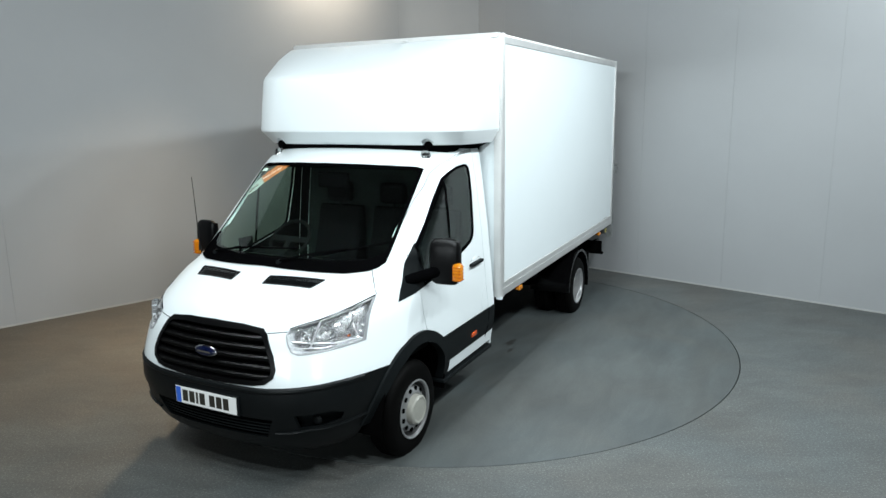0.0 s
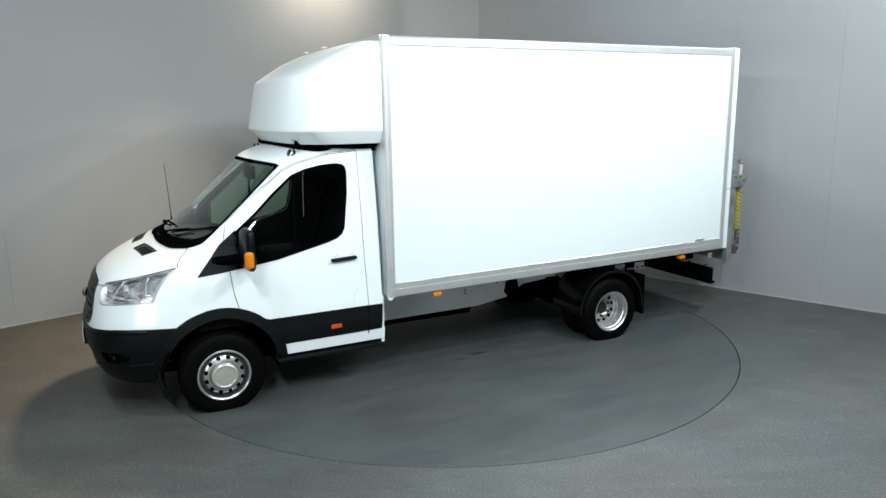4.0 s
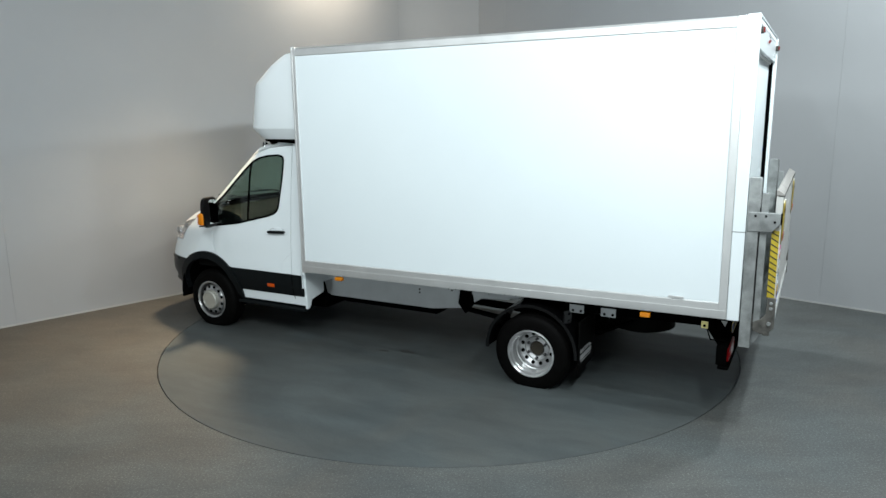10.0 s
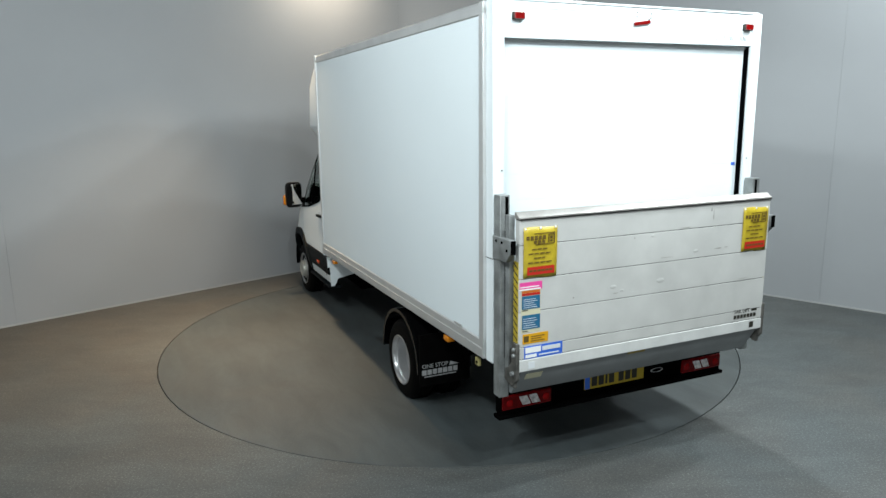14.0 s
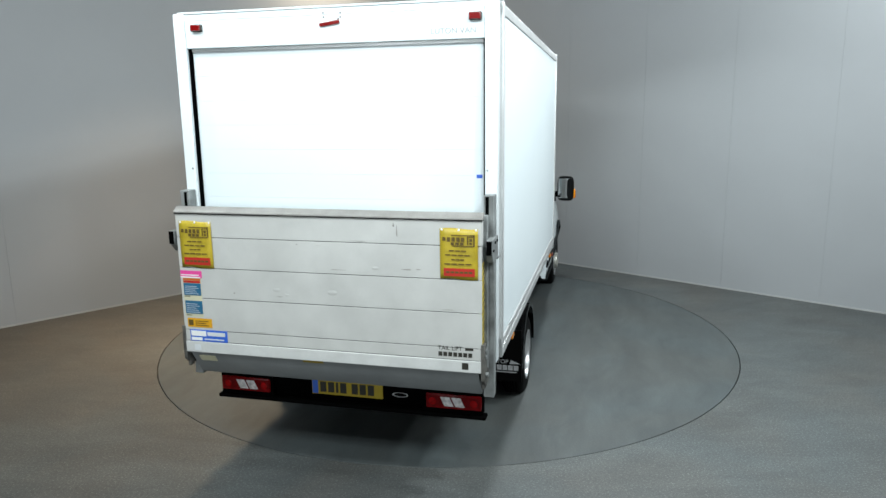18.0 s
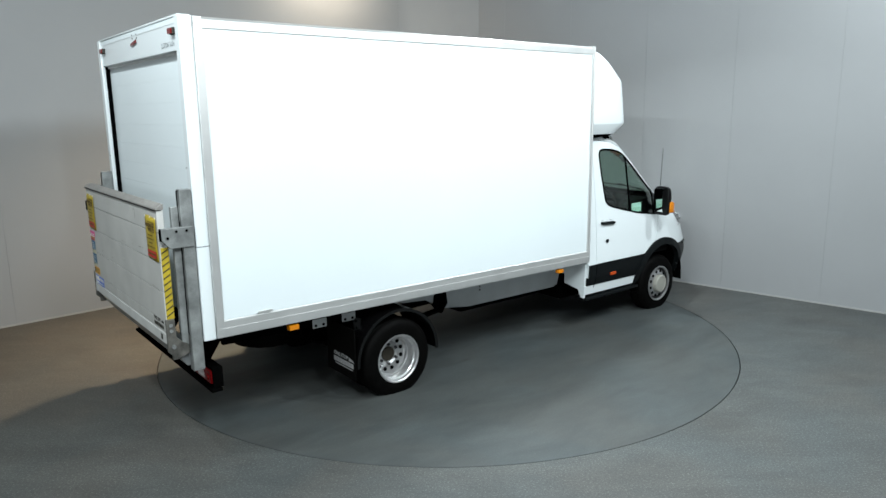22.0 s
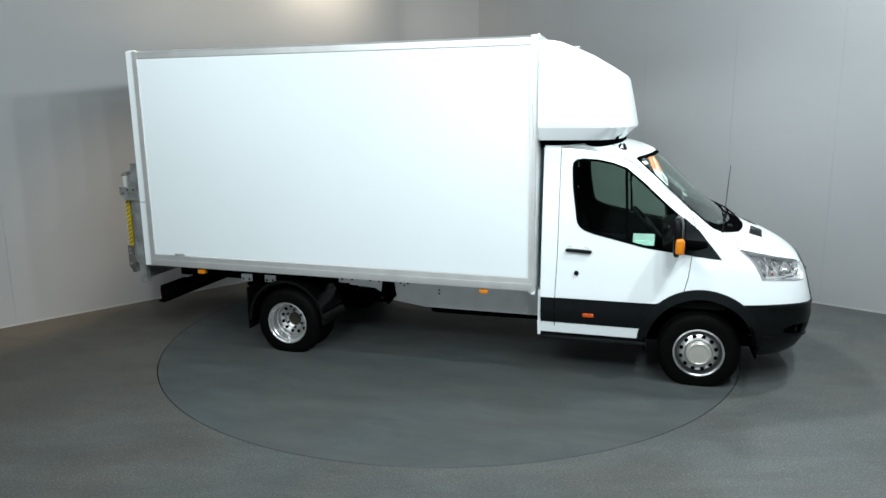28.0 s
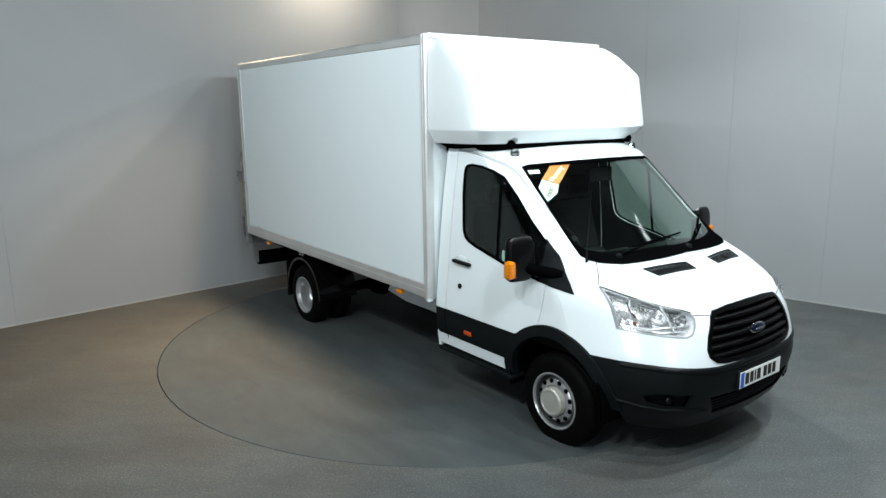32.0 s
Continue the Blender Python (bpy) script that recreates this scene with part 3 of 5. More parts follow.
def skin_strip(points, way, width, proud=0.003):
    """A flat strip laid along a line of points on the skin."""
    bm = bmesh.new()
    pts = []
    for p in points:
        pts.append(on_skin(*p, way))
    rows = []
    for i, (p, n) in enumerate(pts):
        d = pts[min(i + 1, len(pts) - 1)][0] - pts[max(i - 1, 0)][0]
        s = d.cross(n).normalized() * width / 2
        rows.append([bm.verts.new(p + s + n * proud), bm.verts.new(p - s + n * proud), bm.verts.new(p - s - n * 0.004), bm.verts.new(p + s - n * 0.004)])
    for one, two in zip(rows, rows[1:]):
        for k in range(4):
            bm.faces.new((one[k], two[k], two[(k + 1) % 4], one[(k + 1) % 4]))
    bm.faces.new(rows[0])
    bm.faces.new(rows[-1][::-1])
    return bm


def stretch(points, n):
    """More points along a line."""
    out = []
    for a, b in zip(points, points[1:]):
        out += [tuple(Vector(a).lerp(Vector(b), k / n)) for k in range(n)]
    return out + [points[-1]]


M_SEAM = material("seam_shadow_grey", (0.22, 0.23, 0.24), 0.5)
for side in (1, -1):
    turned = (lambda me: me) if side == 1 else flipped
    door = skin_part("cab_door", turned(door_me), [M_WHITE, M_TRIMIN], truck, "white cab door with a dark window")
    skin_part("window_glass", turned(glass_me), [M_GLASS, M_GLASS], door, "green-tinted side window glass")
    skin_part("window_seal", turned(seal_me), [M_SEAL, M_SEAL], door)
    skin_part("mirror_trim", turned(trim_me), [M_BLACK, M_BLACK], truck, "black plastic trim at the foot of the windscreen pillar")
    skin_part("wheel_arch_trim", turned(ring_me), [M_BLACK, M_BLACK], truck, "dark grey plastic wheel arch")
    skin_part("side_cladding", turned(band_me), [M_BLACK, M_BLACK], truck, "dark grey plastic cladding strip")
    bm = prism(SILL, "y", 0.93, 0.998, 0.004)
    for v in bm.verts:
        v.co.y = side * (v.co.y + (v.co.z - 0.5) * 0.14)
    part("sill", bm, M_WHITE, truck)
    bm = bmesh.new()
    for a, b in (((1.884, 0.9, 1.90), (1.916, 1.0, 1.275)),):
        merge(bm, skin_strip([(a[0] + (b[0] - a[0]) * k / 8, side * 0.95, a[2] + (b[2] - a[2]) * k / 8) for k in range(9)], "y", 0.024, 0.002))
    part("quarter_bar", bm, M_SEAL, door)
    # shut line of the rear of the lower panels
    part("sill_joint", skin_strip([(1.297, side, z) for z in (0.735, 0.66, 0.58, 0.50, 0.41)], "y", 0.006, 0.006), M_SEAL, truck)
    # door handle in its dish
    p, n = on_skin(1.50, side, 1.19, "y")
    bm = bmesh.new()
    bmesh.ops.create_uvsphere(bm, u_segments=20, v_segments=10, radius=1)
    for v in bm.verts:
        v.co = Vector((p.x - 0.01 + v.co.x * 0.062, p.y + v.co.y * 0.006, p.z + 0.008 + v.co.z * 0.034))
    part("handle_dish", bm, M_WHITE, door)
    yh = p.y + side * 0.018
    part("door_handle", prism([(1.385, 1.176), (1.40, 1.168), (1.60, 1.158), (1.616, 1.165), (1.616, 1.182), (1.60, 1.188), (1.40, 1.197), (1.385, 1.19)], "y", yh - 0.016, yh + 0.016, 0.006), M_BLACK, door, "black plastic pull handle")
    if side == -1:
        q, n = on_skin(1.487, side, 0.978, "y")
        part("lock", lathe([(0, 0.012), (0.016, 0.012), (0.021, 0.006), (0.021, -0.004), (0, -0.004)], "y", (q.x, q.y - 0.010, q.z), 20), M_BLACK, door, "black round lock cover")
    else:
        # filler flap outline on the door pillar side
        part("flap_joint", skin_strip(stretch([(1.459, 1, 0.42), (1.435, 1, 0.73), (1.430, 1, 0.84), (1.412, 1, 0.88), (1.312, 1, 0.967)], 6), "y", 0.0025, 0.0015), M_PRIME, door)
    # door frame seam over the window, down the windscreen pillar
    seam = stretch([(x, side, z + 0.012) for x, z in DOOR[:10]], 3)
    part("door_seam", skin_strip(seam, "y", 0.007, 0.0012), M_SEAM, door)
    # grey arc painted as the shaded rim of the dish
    part("handle_dish", skin_strip(stretch([(1.40, side, 1.205), (1.46, side, 1.222), (1.53, side, 1.218), (1.59, side, 1.197)], 4), "y", 0.004, 0.0012), M_SEAM, door)
    # side marker on the cladding
    p, n = on_skin(1.60, side, 0.594, "y")
    part("side_marker", box(1.548, 1.650, p.y - 0.012, p.y + 0.014, 0.574, 0.616, 0.012), M_SIDE, truck, "deep orange side marker lamp")

windscreen = skin_part("windscreen", screen_me, [M_GLASS, M_GLASS], truck, "tinted laminated windscreen with black borders")

# ---- the truck: box body ----
BX0, BX1, BY, BZ0, BZ1 = -3.06, 1.125, 1.076, 0.80, 3.03


def raked(bm):
    """Shears the body up a little towards the rear, to fit the camera's view."""
    for v in bm.verts:
        v.co.z += (BX1 - v.co.x) / 4.1 * (0.034 * max(0, (BZ1 - v.co.z) / 2.2) + 0.008)
    return bm


for side in (1, -1):
    a, b = sorted((side * (BY - 0.03), side * (BY - 0.004)))
    part("side_panel", raked(box(-2.93, 1.075, a, b, 0.90, 2.97)), M_GRP, truck, "plain white laminate side panel", smooth=0)
    # bottom rail: an aluminium extrusion with a step
    prof = [(BY - 0.05, 0.80), (BY + 0.004, 0.80), (BY + 0.007, 0.815), (BY + 0.007, 0.866), (BY + 0.004, 0.867), (BY + 0.004, 0.918), (BY - 0.004, 0.926), (BY - 0.05, 0.926)]
    bm = prism([(side * u, v) for u, v in prof], "x", -2.970, 1.10)
    part("bottom_rail", raked(bm), M_ALU, truck, "grey aluminium bottom rail")
    prof = [(BY - 0.05, 2.952), (BY - 0.002, 2.952), (BY + 0.004, 2.958), (BY + 0.004, 3.012), (BY - 0.010, 3.03), (BY - 0.05, 3.03)]
    part("top_rail", raked(prism([(side * u, v) for u, v in prof], "x", -2.970, 1.10)), M_ALU, truck, "grey aluminium top rail")
    # front corner post, rounded
    prof = [(1.062, BY - 0.002), (1.064, BY + 0.005), (1.082, BY + 0.006), (1.086, BY + 0.002), (1.094, BY + 0.002), (1.098, BY + 0.006), (1.112, BY + 0.003), (1.122, BY - 0.008), (1.126, BY - 0.03), (1.126, BY - 0.07), (1.062, BY - 0.07)]
    part("corner_post", raked(prism([(u, side * v) for u, v in prof], "z", 0.79, 3.035)), M_ALU, truck, "grey aluminium front corner post")
    part("corner_cap", raked(box(1.085, 1.124, *sorted((side * (BY - 0.05), side * (BY + 0.004))), 0.768, 0.80, 0.008)), M_GRP, truck, "white plastic corner cap")
    # rear silver strip and white rear post
    part("rear_strip", raked(box(-2.970, -2.913, *sorted((side * (BY - 0.04), side * (BY + 0.005))), 0.80, 3.03, 0.003)), M_ALU, truck, "grey aluminium edge strip")
    part("rear_post", raked(box(BX0, -2.970, *sorted((side * (BY - 0.092), side * (BY - 0.016))), 0.79, 3.035, 0.006)), M_WHITE, truck, "white rear corner post")
    part("post_joint", raked(box(BX0 - 0.001, -2.968, *sorted((side * (BY - 0.05), side * (BY - 0.0145))), 1.478, 1.482)), M_SEAL, truck)
part("box_roof", raked(box(-3.05, 1.10, -BY + 0.05, BY - 0.05, 2.99, 3.028, 0.004)), M_GRP, truck, "white laminate roof")
part("box_front", raked(box(1.085, 1.12, -BY + 0.07, BY - 0.07, 0.80, 3.02)), M_GRP, truck, "white front bulkhead")
part("box_floor", raked(box(-3.02, 1.10, -BY + 0.05, BY - 0.05, 0.80, 0.86)), M_CHAS, truck, "dark underside of the load floor")
part("roof_front_edge", raked(box(1.09, 1.135, -BY + 0.03, BY - 0.03, 3.0, 3.042, 0.006)), M_ALU, truck, "aluminium front roof edge")

# luton fairing over the cab: level outlines
PLAN = [(1.0, 0.0), (0.995, 0.25), (0.975, 0.5), (0.94, 0.66), (0.90, 0.76), (0.80, 0.90), (0.68, 0.97), (0.52, 0.995), (0.25, 1.0), (0.0, 1.0)]
for _ in range(2):
    cut = [PLAN[0]]
    for (u0, v0), (u1, v1) in zip(PLAN, PLAN[1:]):
        cut += [(0.75 * u0 + 0.25 * u1, 0.75 * v0 + 0.25 * v1), (0.25 * u0 + 0.75 * u1, 0.25 * v0 + 0.75 * v1)]
    PLAN = cut + [PLAN[-1]]
LEVELS = [(2.150, 1.843, 0.990), (2.255, 1.955, 1.052), (2.270, 1.957, 1.055), (2.48, 1.915, 1.055), (2.69, 1.868, 1.053), (2.72, 1.845, 1.05), (2.80, 1.72, 1.045), (2.885, 1.575, 1.04),
          (2.94, 1.45, 1.03), (2.985, 1.335, 1.015), (2.992, 1.28, 1.0)]
bm = bmesh.new()
rings = []
for z, front, w in LEVELS:
    half = [(1.128 + (front - 1.128) * u, w * v) for u, v in PLAN]
    rings.append([bm.verts.new((x, y, z)) for x, y in half[::-1]] + [bm.verts.new((x, -y, z)) for x, y in half[1:]])
for one, two in zip(rings, rings[1:]):
    for k in range(len(one) - 1):
        bm.faces.new((one[k], one[k + 1], two[k + 1], two[k]))
    bm.faces.new((one[-1], one[0], two[0], two[-1]))
bm.faces.new(rings[0][::-1])
bm.faces.new(rings[-1])
bmesh.ops.recalc_face_normals(bm, faces=bm.faces)
soft_edges = [e for e in bm.edges if len(e.link_faces) == 2 and e.calc_face_angle(0) > radians(18) and max(v.co.x for v in e.verts) > 1.14]
bmesh.ops.bevel(bm, geom=soft_edges, offset=0.007, segments=1, affect="EDGES", profile=0.5, clamp_overlap=True)
luton_me = finish("luton_fairing", bm, M_GEL, 40)
# notches over the two roof lamps
tool = both(lambda: lathe([(0, -0.06), (0.05, -0.06), (0.05, 0.06), (0, 0.06)], "x", (1.84, 0.725, 2.150), 24))
luton_me = carve(luton_me, tool, "DIFFERENCE")
skin_part("luton_fairing", luton_me, [M_GEL], truck, "white moulded luton fairing over the cab roof", 14)
# shade of the gap under the fairing: black sheets sloping in along the roof
def roof_z(x, y):
    hit = SKIN_TREE.ray_cast(Vector((max(x, 1.42), y, 5)), Vector((0, 0, -1)))
    return hit[0].z if hit[0] else 2.1


def fairing_outline(front, w):
    half = [(1.135 + (front - 1.135) * u, w * v) for u, v in PLAN]
    fine = []
    for (x0, y0), (x1, y1) in zip(half, half[1:]):
        fine += [(x0 + (x1 - x0) * k / 3, y0 + (y1 - y0) * k / 3) for k in range(3)]
    fine.append(half[-1])
    return fine[::-1] + [(x, -y) for x, y in fine[1:]]


for name, front, w, lift_a, lift_b, mat, label in (("gap_shade", 1.830, 0.862, -0.02, 0, M_SEAL, "black sheet painted as the shaded gap under the fairing"), ("gap_shade_strip", 1.850, 0.874, -0.02, 0.030, M_SEAL, "black strip painted as the shade line under the fairing")):
    bm = bmesh.new()
    low = [bm.verts.new((x, y, roof_z(x, y) + lift_a)) for x, y in fairing_outline(front, w)]
    if name == "gap_shade":
        high = [bm.verts.new((x, y, 2.158)) for x, y in fairing_outline(1.832, 0.975)]
    else:
        high = [bm.verts.new((x, y, roof_z(x, y) + lift_b)) for x, y in fairing_outline(front, w)]
    for k in range(len(low) - 1):
        bm.faces.new((low[k], low[k + 1], high[k + 1], high[k]))
    bmesh.ops.recalc_face_normals(bm, faces=bm.faces)
    part(name, bm, mat, truck, label, smooth=40)
for y in (-0.3, 0.3):
    part("fairing_clip", box(1.36, 1.40, y - 0.03, y + 0.03, 2.985, 2.9938, 0.0015), M_ALU, truck)


# ---- wheels ----
# rim steel darkened: the groove's shade is in its colour
M_BARREL = material("shaded_rim_steel", (0.10, 0.10, 0.10), 0.4, metal=0.6, vary=0.1)
M_CAP = material("dull_hub_plastic", (0.46, 0.45, 0.40), 0.34, metal=0.45, vary=0.06, scale=20)
M_HUB = material("rusty_dark_hub", (0.018, 0.013, 0.006), 0.7, vary=0.4, scale=40)
M_GUARD = material("mudguard_plastic", (0.002, 0.002, 0.0022), 0.16, vary=0.1, spec=0.45)
M_NUT = material("dull_nut_steel", (0.05, 0.05, 0.052), 0.45, metal=0.6)


def tyre(cx, y_out, width, side, parent, radius=0.35):
    """A tyre with sidewall, shoulder and tread grooves; y_out is its outer side."""
    s, w = side, width
    rows = [(0.198, 0.012), (0.208, 0.0), (0.25, -0.002), (0.295, 0.0), (0.318, 0.008), (0.336, 0.022), (0.345, 0.036)]
    tread = []
    for g in range(1, 5):
        y = 0.036 + (w - 0.072) * g / 5
        tread += [(radius, y - 0.012), (radius - 0.008, y - 0.005), (radius - 0.008, y + 0.005), (radius, y + 0.012)]
    rows += tread + [(r, w - y) for r, y in rows[::-1]]
    rows.append(rows[0])
    bm = lathe([(r, s * (y_out - y)) for r, y in rows], "y", (cx, 0, AXLE_Z), 64)
    for v in bm.verts:
        # the tread is pressed flat on the floor, the sidewall bulges
        if v.co.z < 0.03:
            v.co.z = max(v.co.z, 0.001)
    return part("tyre", bm, M_RUB, parent, "black rubber tyre with faint tread")


def drum_holes(cx, y, ring_r, hole_r, n, side, parent, name="hand_hole", mat=None, deep=0.004):
    for k in range(n):
        a = 2 * math.pi * (k + 0.5) / n
        bm = lathe([(0, -deep), (hole_r, -deep), (hole_r, deep), (0, deep)], "y", (cx + ring_r * math.cos(a), side * y, AXLE_Z + ring_r * math.sin(a)), 14)
        part(name, bm, mat or M_CHAS, parent)


for side in (1, -1):
    wheel = new("front_wheel")
    wheel.parent = truck
    tyre(HUB_F, 0.985, 0.20, side, wheel)
    rim = [(0.205, 0.982), (0.214, 0.987), (0.214, 0.993), (0.206, 0.996), (0.198, 0.990), (0.195, 0.975)]
    barrel = [(0.195, 0.975), (0.192, 0.945), (0.184, 0.925), (0.174, 0.925)]
    disc = [(0.174, 0.925), (0.168, 0.950), (0.160, 0.966), (0.145, 0.976), (0.118, 0.984), (0.112, 0.978), (0.110, 0.94), (0, 0.94)]
    part("rim_barrel", lathe([(r, side * y) for r, y in barrel], "y", (HUB_F, 0, AXLE_Z), 64), M_BARREL, wheel, "groove inside the rim, its shade painted in as dark steel")
    part("wheel_disc", lathe([(r, side * y) for r, y in disc], "y", (HUB_F, 0, AXLE_Z), 64), M_STEEL, wheel, "silver pressed steel wheel disc")
    part("rim", lathe([(r, side * y) for r, y in rim], "y", (HUB_F, 0, AXLE_Z), 64), M_STEEL, wheel, "silver pressed steel wheel rim")
    drum_holes(HUB_F, 0.9755, 0.147, 0.0178, 12, side, wheel)
    cap = [(0.108, 0.955), (0.110, 1.00), (0.106, 1.022), (0.096, 1.030), (0.086, 1.031), (0.080, 1.027), (0, 1.030)]
    part("hub_cap", lathe([(r, side * y) for r, y in cap], "y", (HUB_F, 0, AXLE_Z), 48), M_CAP, wheel, "dull beige-grey hub cap")
    part("brake_drum", lathe([(0, side * 0.80), (0.17, side * 0.80), (0.17, side * 0.90), (0, side * 0.90)], "y", (HUB_F, 0, AXLE_Z), 32), M_CHAS, wheel)

    wheel = new("rear_wheel")
    wheel.parent = truck
    tyre(HUB_R, 1.066, 0.195, side, wheel)
    tyre(HUB_R, 0.800, 0.195, side, wheel)
    rim = [(0.206, 1.056), (0.2155, 1.061), (0.2155, 1.068), (0.206, 1.070), (0.198, 1.062), (0.194, 1.037), (0.184, 1.025), (0.180, 0.95), (0.171, 0.945), (0.169, 0.92), (0.160, 0.905), (0.118, 0.893), (0.114, 0.884), (0.105, 0.896), (0.070, 0.901), (0.066, 0.88), (0, 0.88)]
    part("rim", lathe([(r, side * y) for r, y in rim], "y", (HUB_R, 0, AXLE_Z), 64), M_STEEL, wheel, "deep-dished silver steel wheel rim")
    drum_holes(HUB_R, 0.9005, 0.140, 0.0175, 12, side, wheel)
    part("hub", lathe([(0, side * 0.903), (0.062, side * 0.903), (0.064, side * 0.900), (0.064, side * 0.86), (0, side * 0.86)], "y", (HUB_R, 0, AXLE_Z), 32), M_HUB, wheel, "dark open hub")
    drum_holes(HUB_R, 0.906, 0.090, 0.0135, 6, side, wheel, "wheel_nut", M_NUT, 0.012)
    # round black mudguard over the twin tyres
    outer_arc, inner_arc = arc(HUB_R, 0.335, 0.425, -2, 182, 26), arc(HUB_R, 0.335, 0.412, -2, 182, 26)
    bm = prism(outer_arc + inner_arc[::-1], "y", *sorted((side * 0.60, side * 1.071)))
    lip_o, lip_i = arc(HUB_R, 0.335, 0.425, -2, 182, 26), arc(HUB_R, 0.335, 0.398, -2, 182, 26)
    merge(bm, prism(lip_o + lip_i[::-1], "y", *sorted((side * 1.0715, side * 1.078))))
    part("mudguard", bm, M_GUARD, truck, "shiny black plastic mudguard")
    part("mudflap", box(HUB_R - 0.443, HUB_R - 0.430, *sorted((side * 0.62, side * 1.07)), 0.22, 0.66, 0.003), M_RUB, truck, "black rubber mudflap with white print")
part("rear_axle", tube([(HUB_R, -0.85, AXLE_Z), (HUB_R, 0.85, AXLE_Z)], 0.06), M_CHAS, truck)
bm = lathe([(0, -0.16), (0.12, -0.14), (0.17, -0.04), (0.17, 0.04), (0.12, 0.14), (0, 0.16)], "x", (HUB_R, 0, AXLE_Z), 20)
part("differential", bm, M_CHAS, truck)
part("front_axle", box(HUB_F - 0.08, HUB_F + 0.08, -0.82, 0.82, 0.24, 0.34, 0.02), M_CHAS, truck)

# ---- chassis ----
for side in (1, -1):
    y0, y1 = sorted((side * 0.44, side * 0.495))
    part("chassis_rail", prism([(1.30, 0.575), (1.30, 0.735), (-0.95, 0.79), (-0.95, 0.60), (-0.66, 0.58), (-0.45, 0.46), (-0.1, 0.41), (1.25, 0.40)], "y", y0, y1, 0.006), M_PRIME, truck, "grey primed chassis rail")
    part("rear_rail", box(-2.95, -0.951, y0, y1, 0.66, 0.795), M_CHAS, truck)
    part("subframe", box(-2.95, 1.05, *sorted((side * 0.36, side * 0.46)), 0.735, 0.80), M_CHAS, truck)
for x in (-2.7, -2.1, -0.7, 0.2, 0.9):
    part("cross_member", box(x - 0.04, x + 0.04, -0.43, 0.43, 0.72, 0.80), M_CHAS, truck)
part("fuel_tank", box(-0.1, 1.15, -0.35, 0.38, 0.30, 0.56, 0.05), M_CHAS, truck, "black fuel tank under the frame")
part("engine_undertray", box(1.2, 3.2, -0.6, 0.6, 0.27, 0.42, 0.03), M_CHAS, truck)
part("prop_shaft", tube([(-1.3, 0, 0.37), (1.3, 0, 0.45)], 0.04), M_CHAS, truck)
part("spare_wheel", lathe([(0, 0.36), (0.2, 0.36), (0.31, 0.40), (0.31, 0.53), (0.2, 0.57), (0, 0.57)], "z", (-2.12, 0, 0), 32), M_RUB, truck, "spare wheel slung under the frame")


# ---- lettering ----
def lettering(text, origin, right, up, height, mat, parent, name="lettering", label="", depth=0.0012):
    """Flat letters of the built-in font, from origin along right."""
    cu = bpy.data.curves.new("text", "FONT")
    cu.body, cu.size, cu.extrude = text, height * 1.42, depth
    tmp = new("tmp", cu)
    me = baked(tmp)
    bpy.data.objects.remove(tmp)
    r, u = Vector(right).normalized(), Vector(up).normalized()
    m = Matrix((r, u, r.cross(u))).transposed().to_4x4()
    me.transform(Matrix.Translation(origin) @ m)
    me.materials.append(mat)
    ob = new(name, me)
    ob.parent = parent
    if label:
        ob["label"] = label
    return ob


def plate(centre_y, z0, z1, half, x, face, mat, parent, name, label):
    """A number plate across the truck; its characters are plain bars. face: which way it looks along x."""
    t = 0.004
    ob = part(name, box(*sorted((x, x + face * t)), centre_y - half, centre_y + half, z0, z1, 0.001), mat, parent, label)
    # blue band on the reader's left
    ya = centre_y - face * half * 1.0
    a, b = ya + face * 0.004, ya + face * 0.046
    part("blue_band", box(*sorted((x + face * t, x + face * (t + 0.0012))), *sorted((a, b)), z0 + 0.004, z1 - 0.004), M_BLUE, ob, smooth=0)
    h = z1 - z0
    pos = 0.062
    for i in range(7):
        if i == 4:
            pos += 0.026
        w = 0.046 if i != 2 else 0.018
        a, b = ya + face * pos, ya + face * (pos + w)
        part("character_bar", box(*sorted((x + face * t, x + face * (t + 0.0012))), *sorted((a, b)), z0 + h * 0.16, z1 - h * 0.16), M_INK, ob, smooth=0)
        pos += w + 0.013
    return ob


# ---- front of the cab ----
def deep_sheet(depth, thick, poly, x0=2.6):
    me = shell_of(thick, -depth)
    return carve(me, prism(poly, "x", x0, 4.2), "INTERSECT")


GR = mirrored(GRILLE)
grille = skin_part("grille", carve(carve(shell_of(0.07, 0.006), prism(GR, "x", 2.9, 4.0), "INTERSECT"), prism(mirrored(grow(GRILLE[1:-1], -0.028)), "x", 2.8, 4.2), "DIFFERENCE"), [M_GLOSS, M_GLOSS], truck, "black plastic radiator grille with horizontal bars")
skin_part("grille_backing", deep_sheet(0.055, 0.01, GR), [M_CHAS, M_CHAS], grille)


def grille_half(z):
    side = [(p[1], p[0]) for p in GRILLE[2:9]][::-1]
    return float(np.interp(z, [s[0] for s in side], [s[1] for s in side]))


M_BARS = material("black_grille_plastic", (0.0012, 0.0012, 0.0013), 0.34, vary=0.1, spec=0.16)
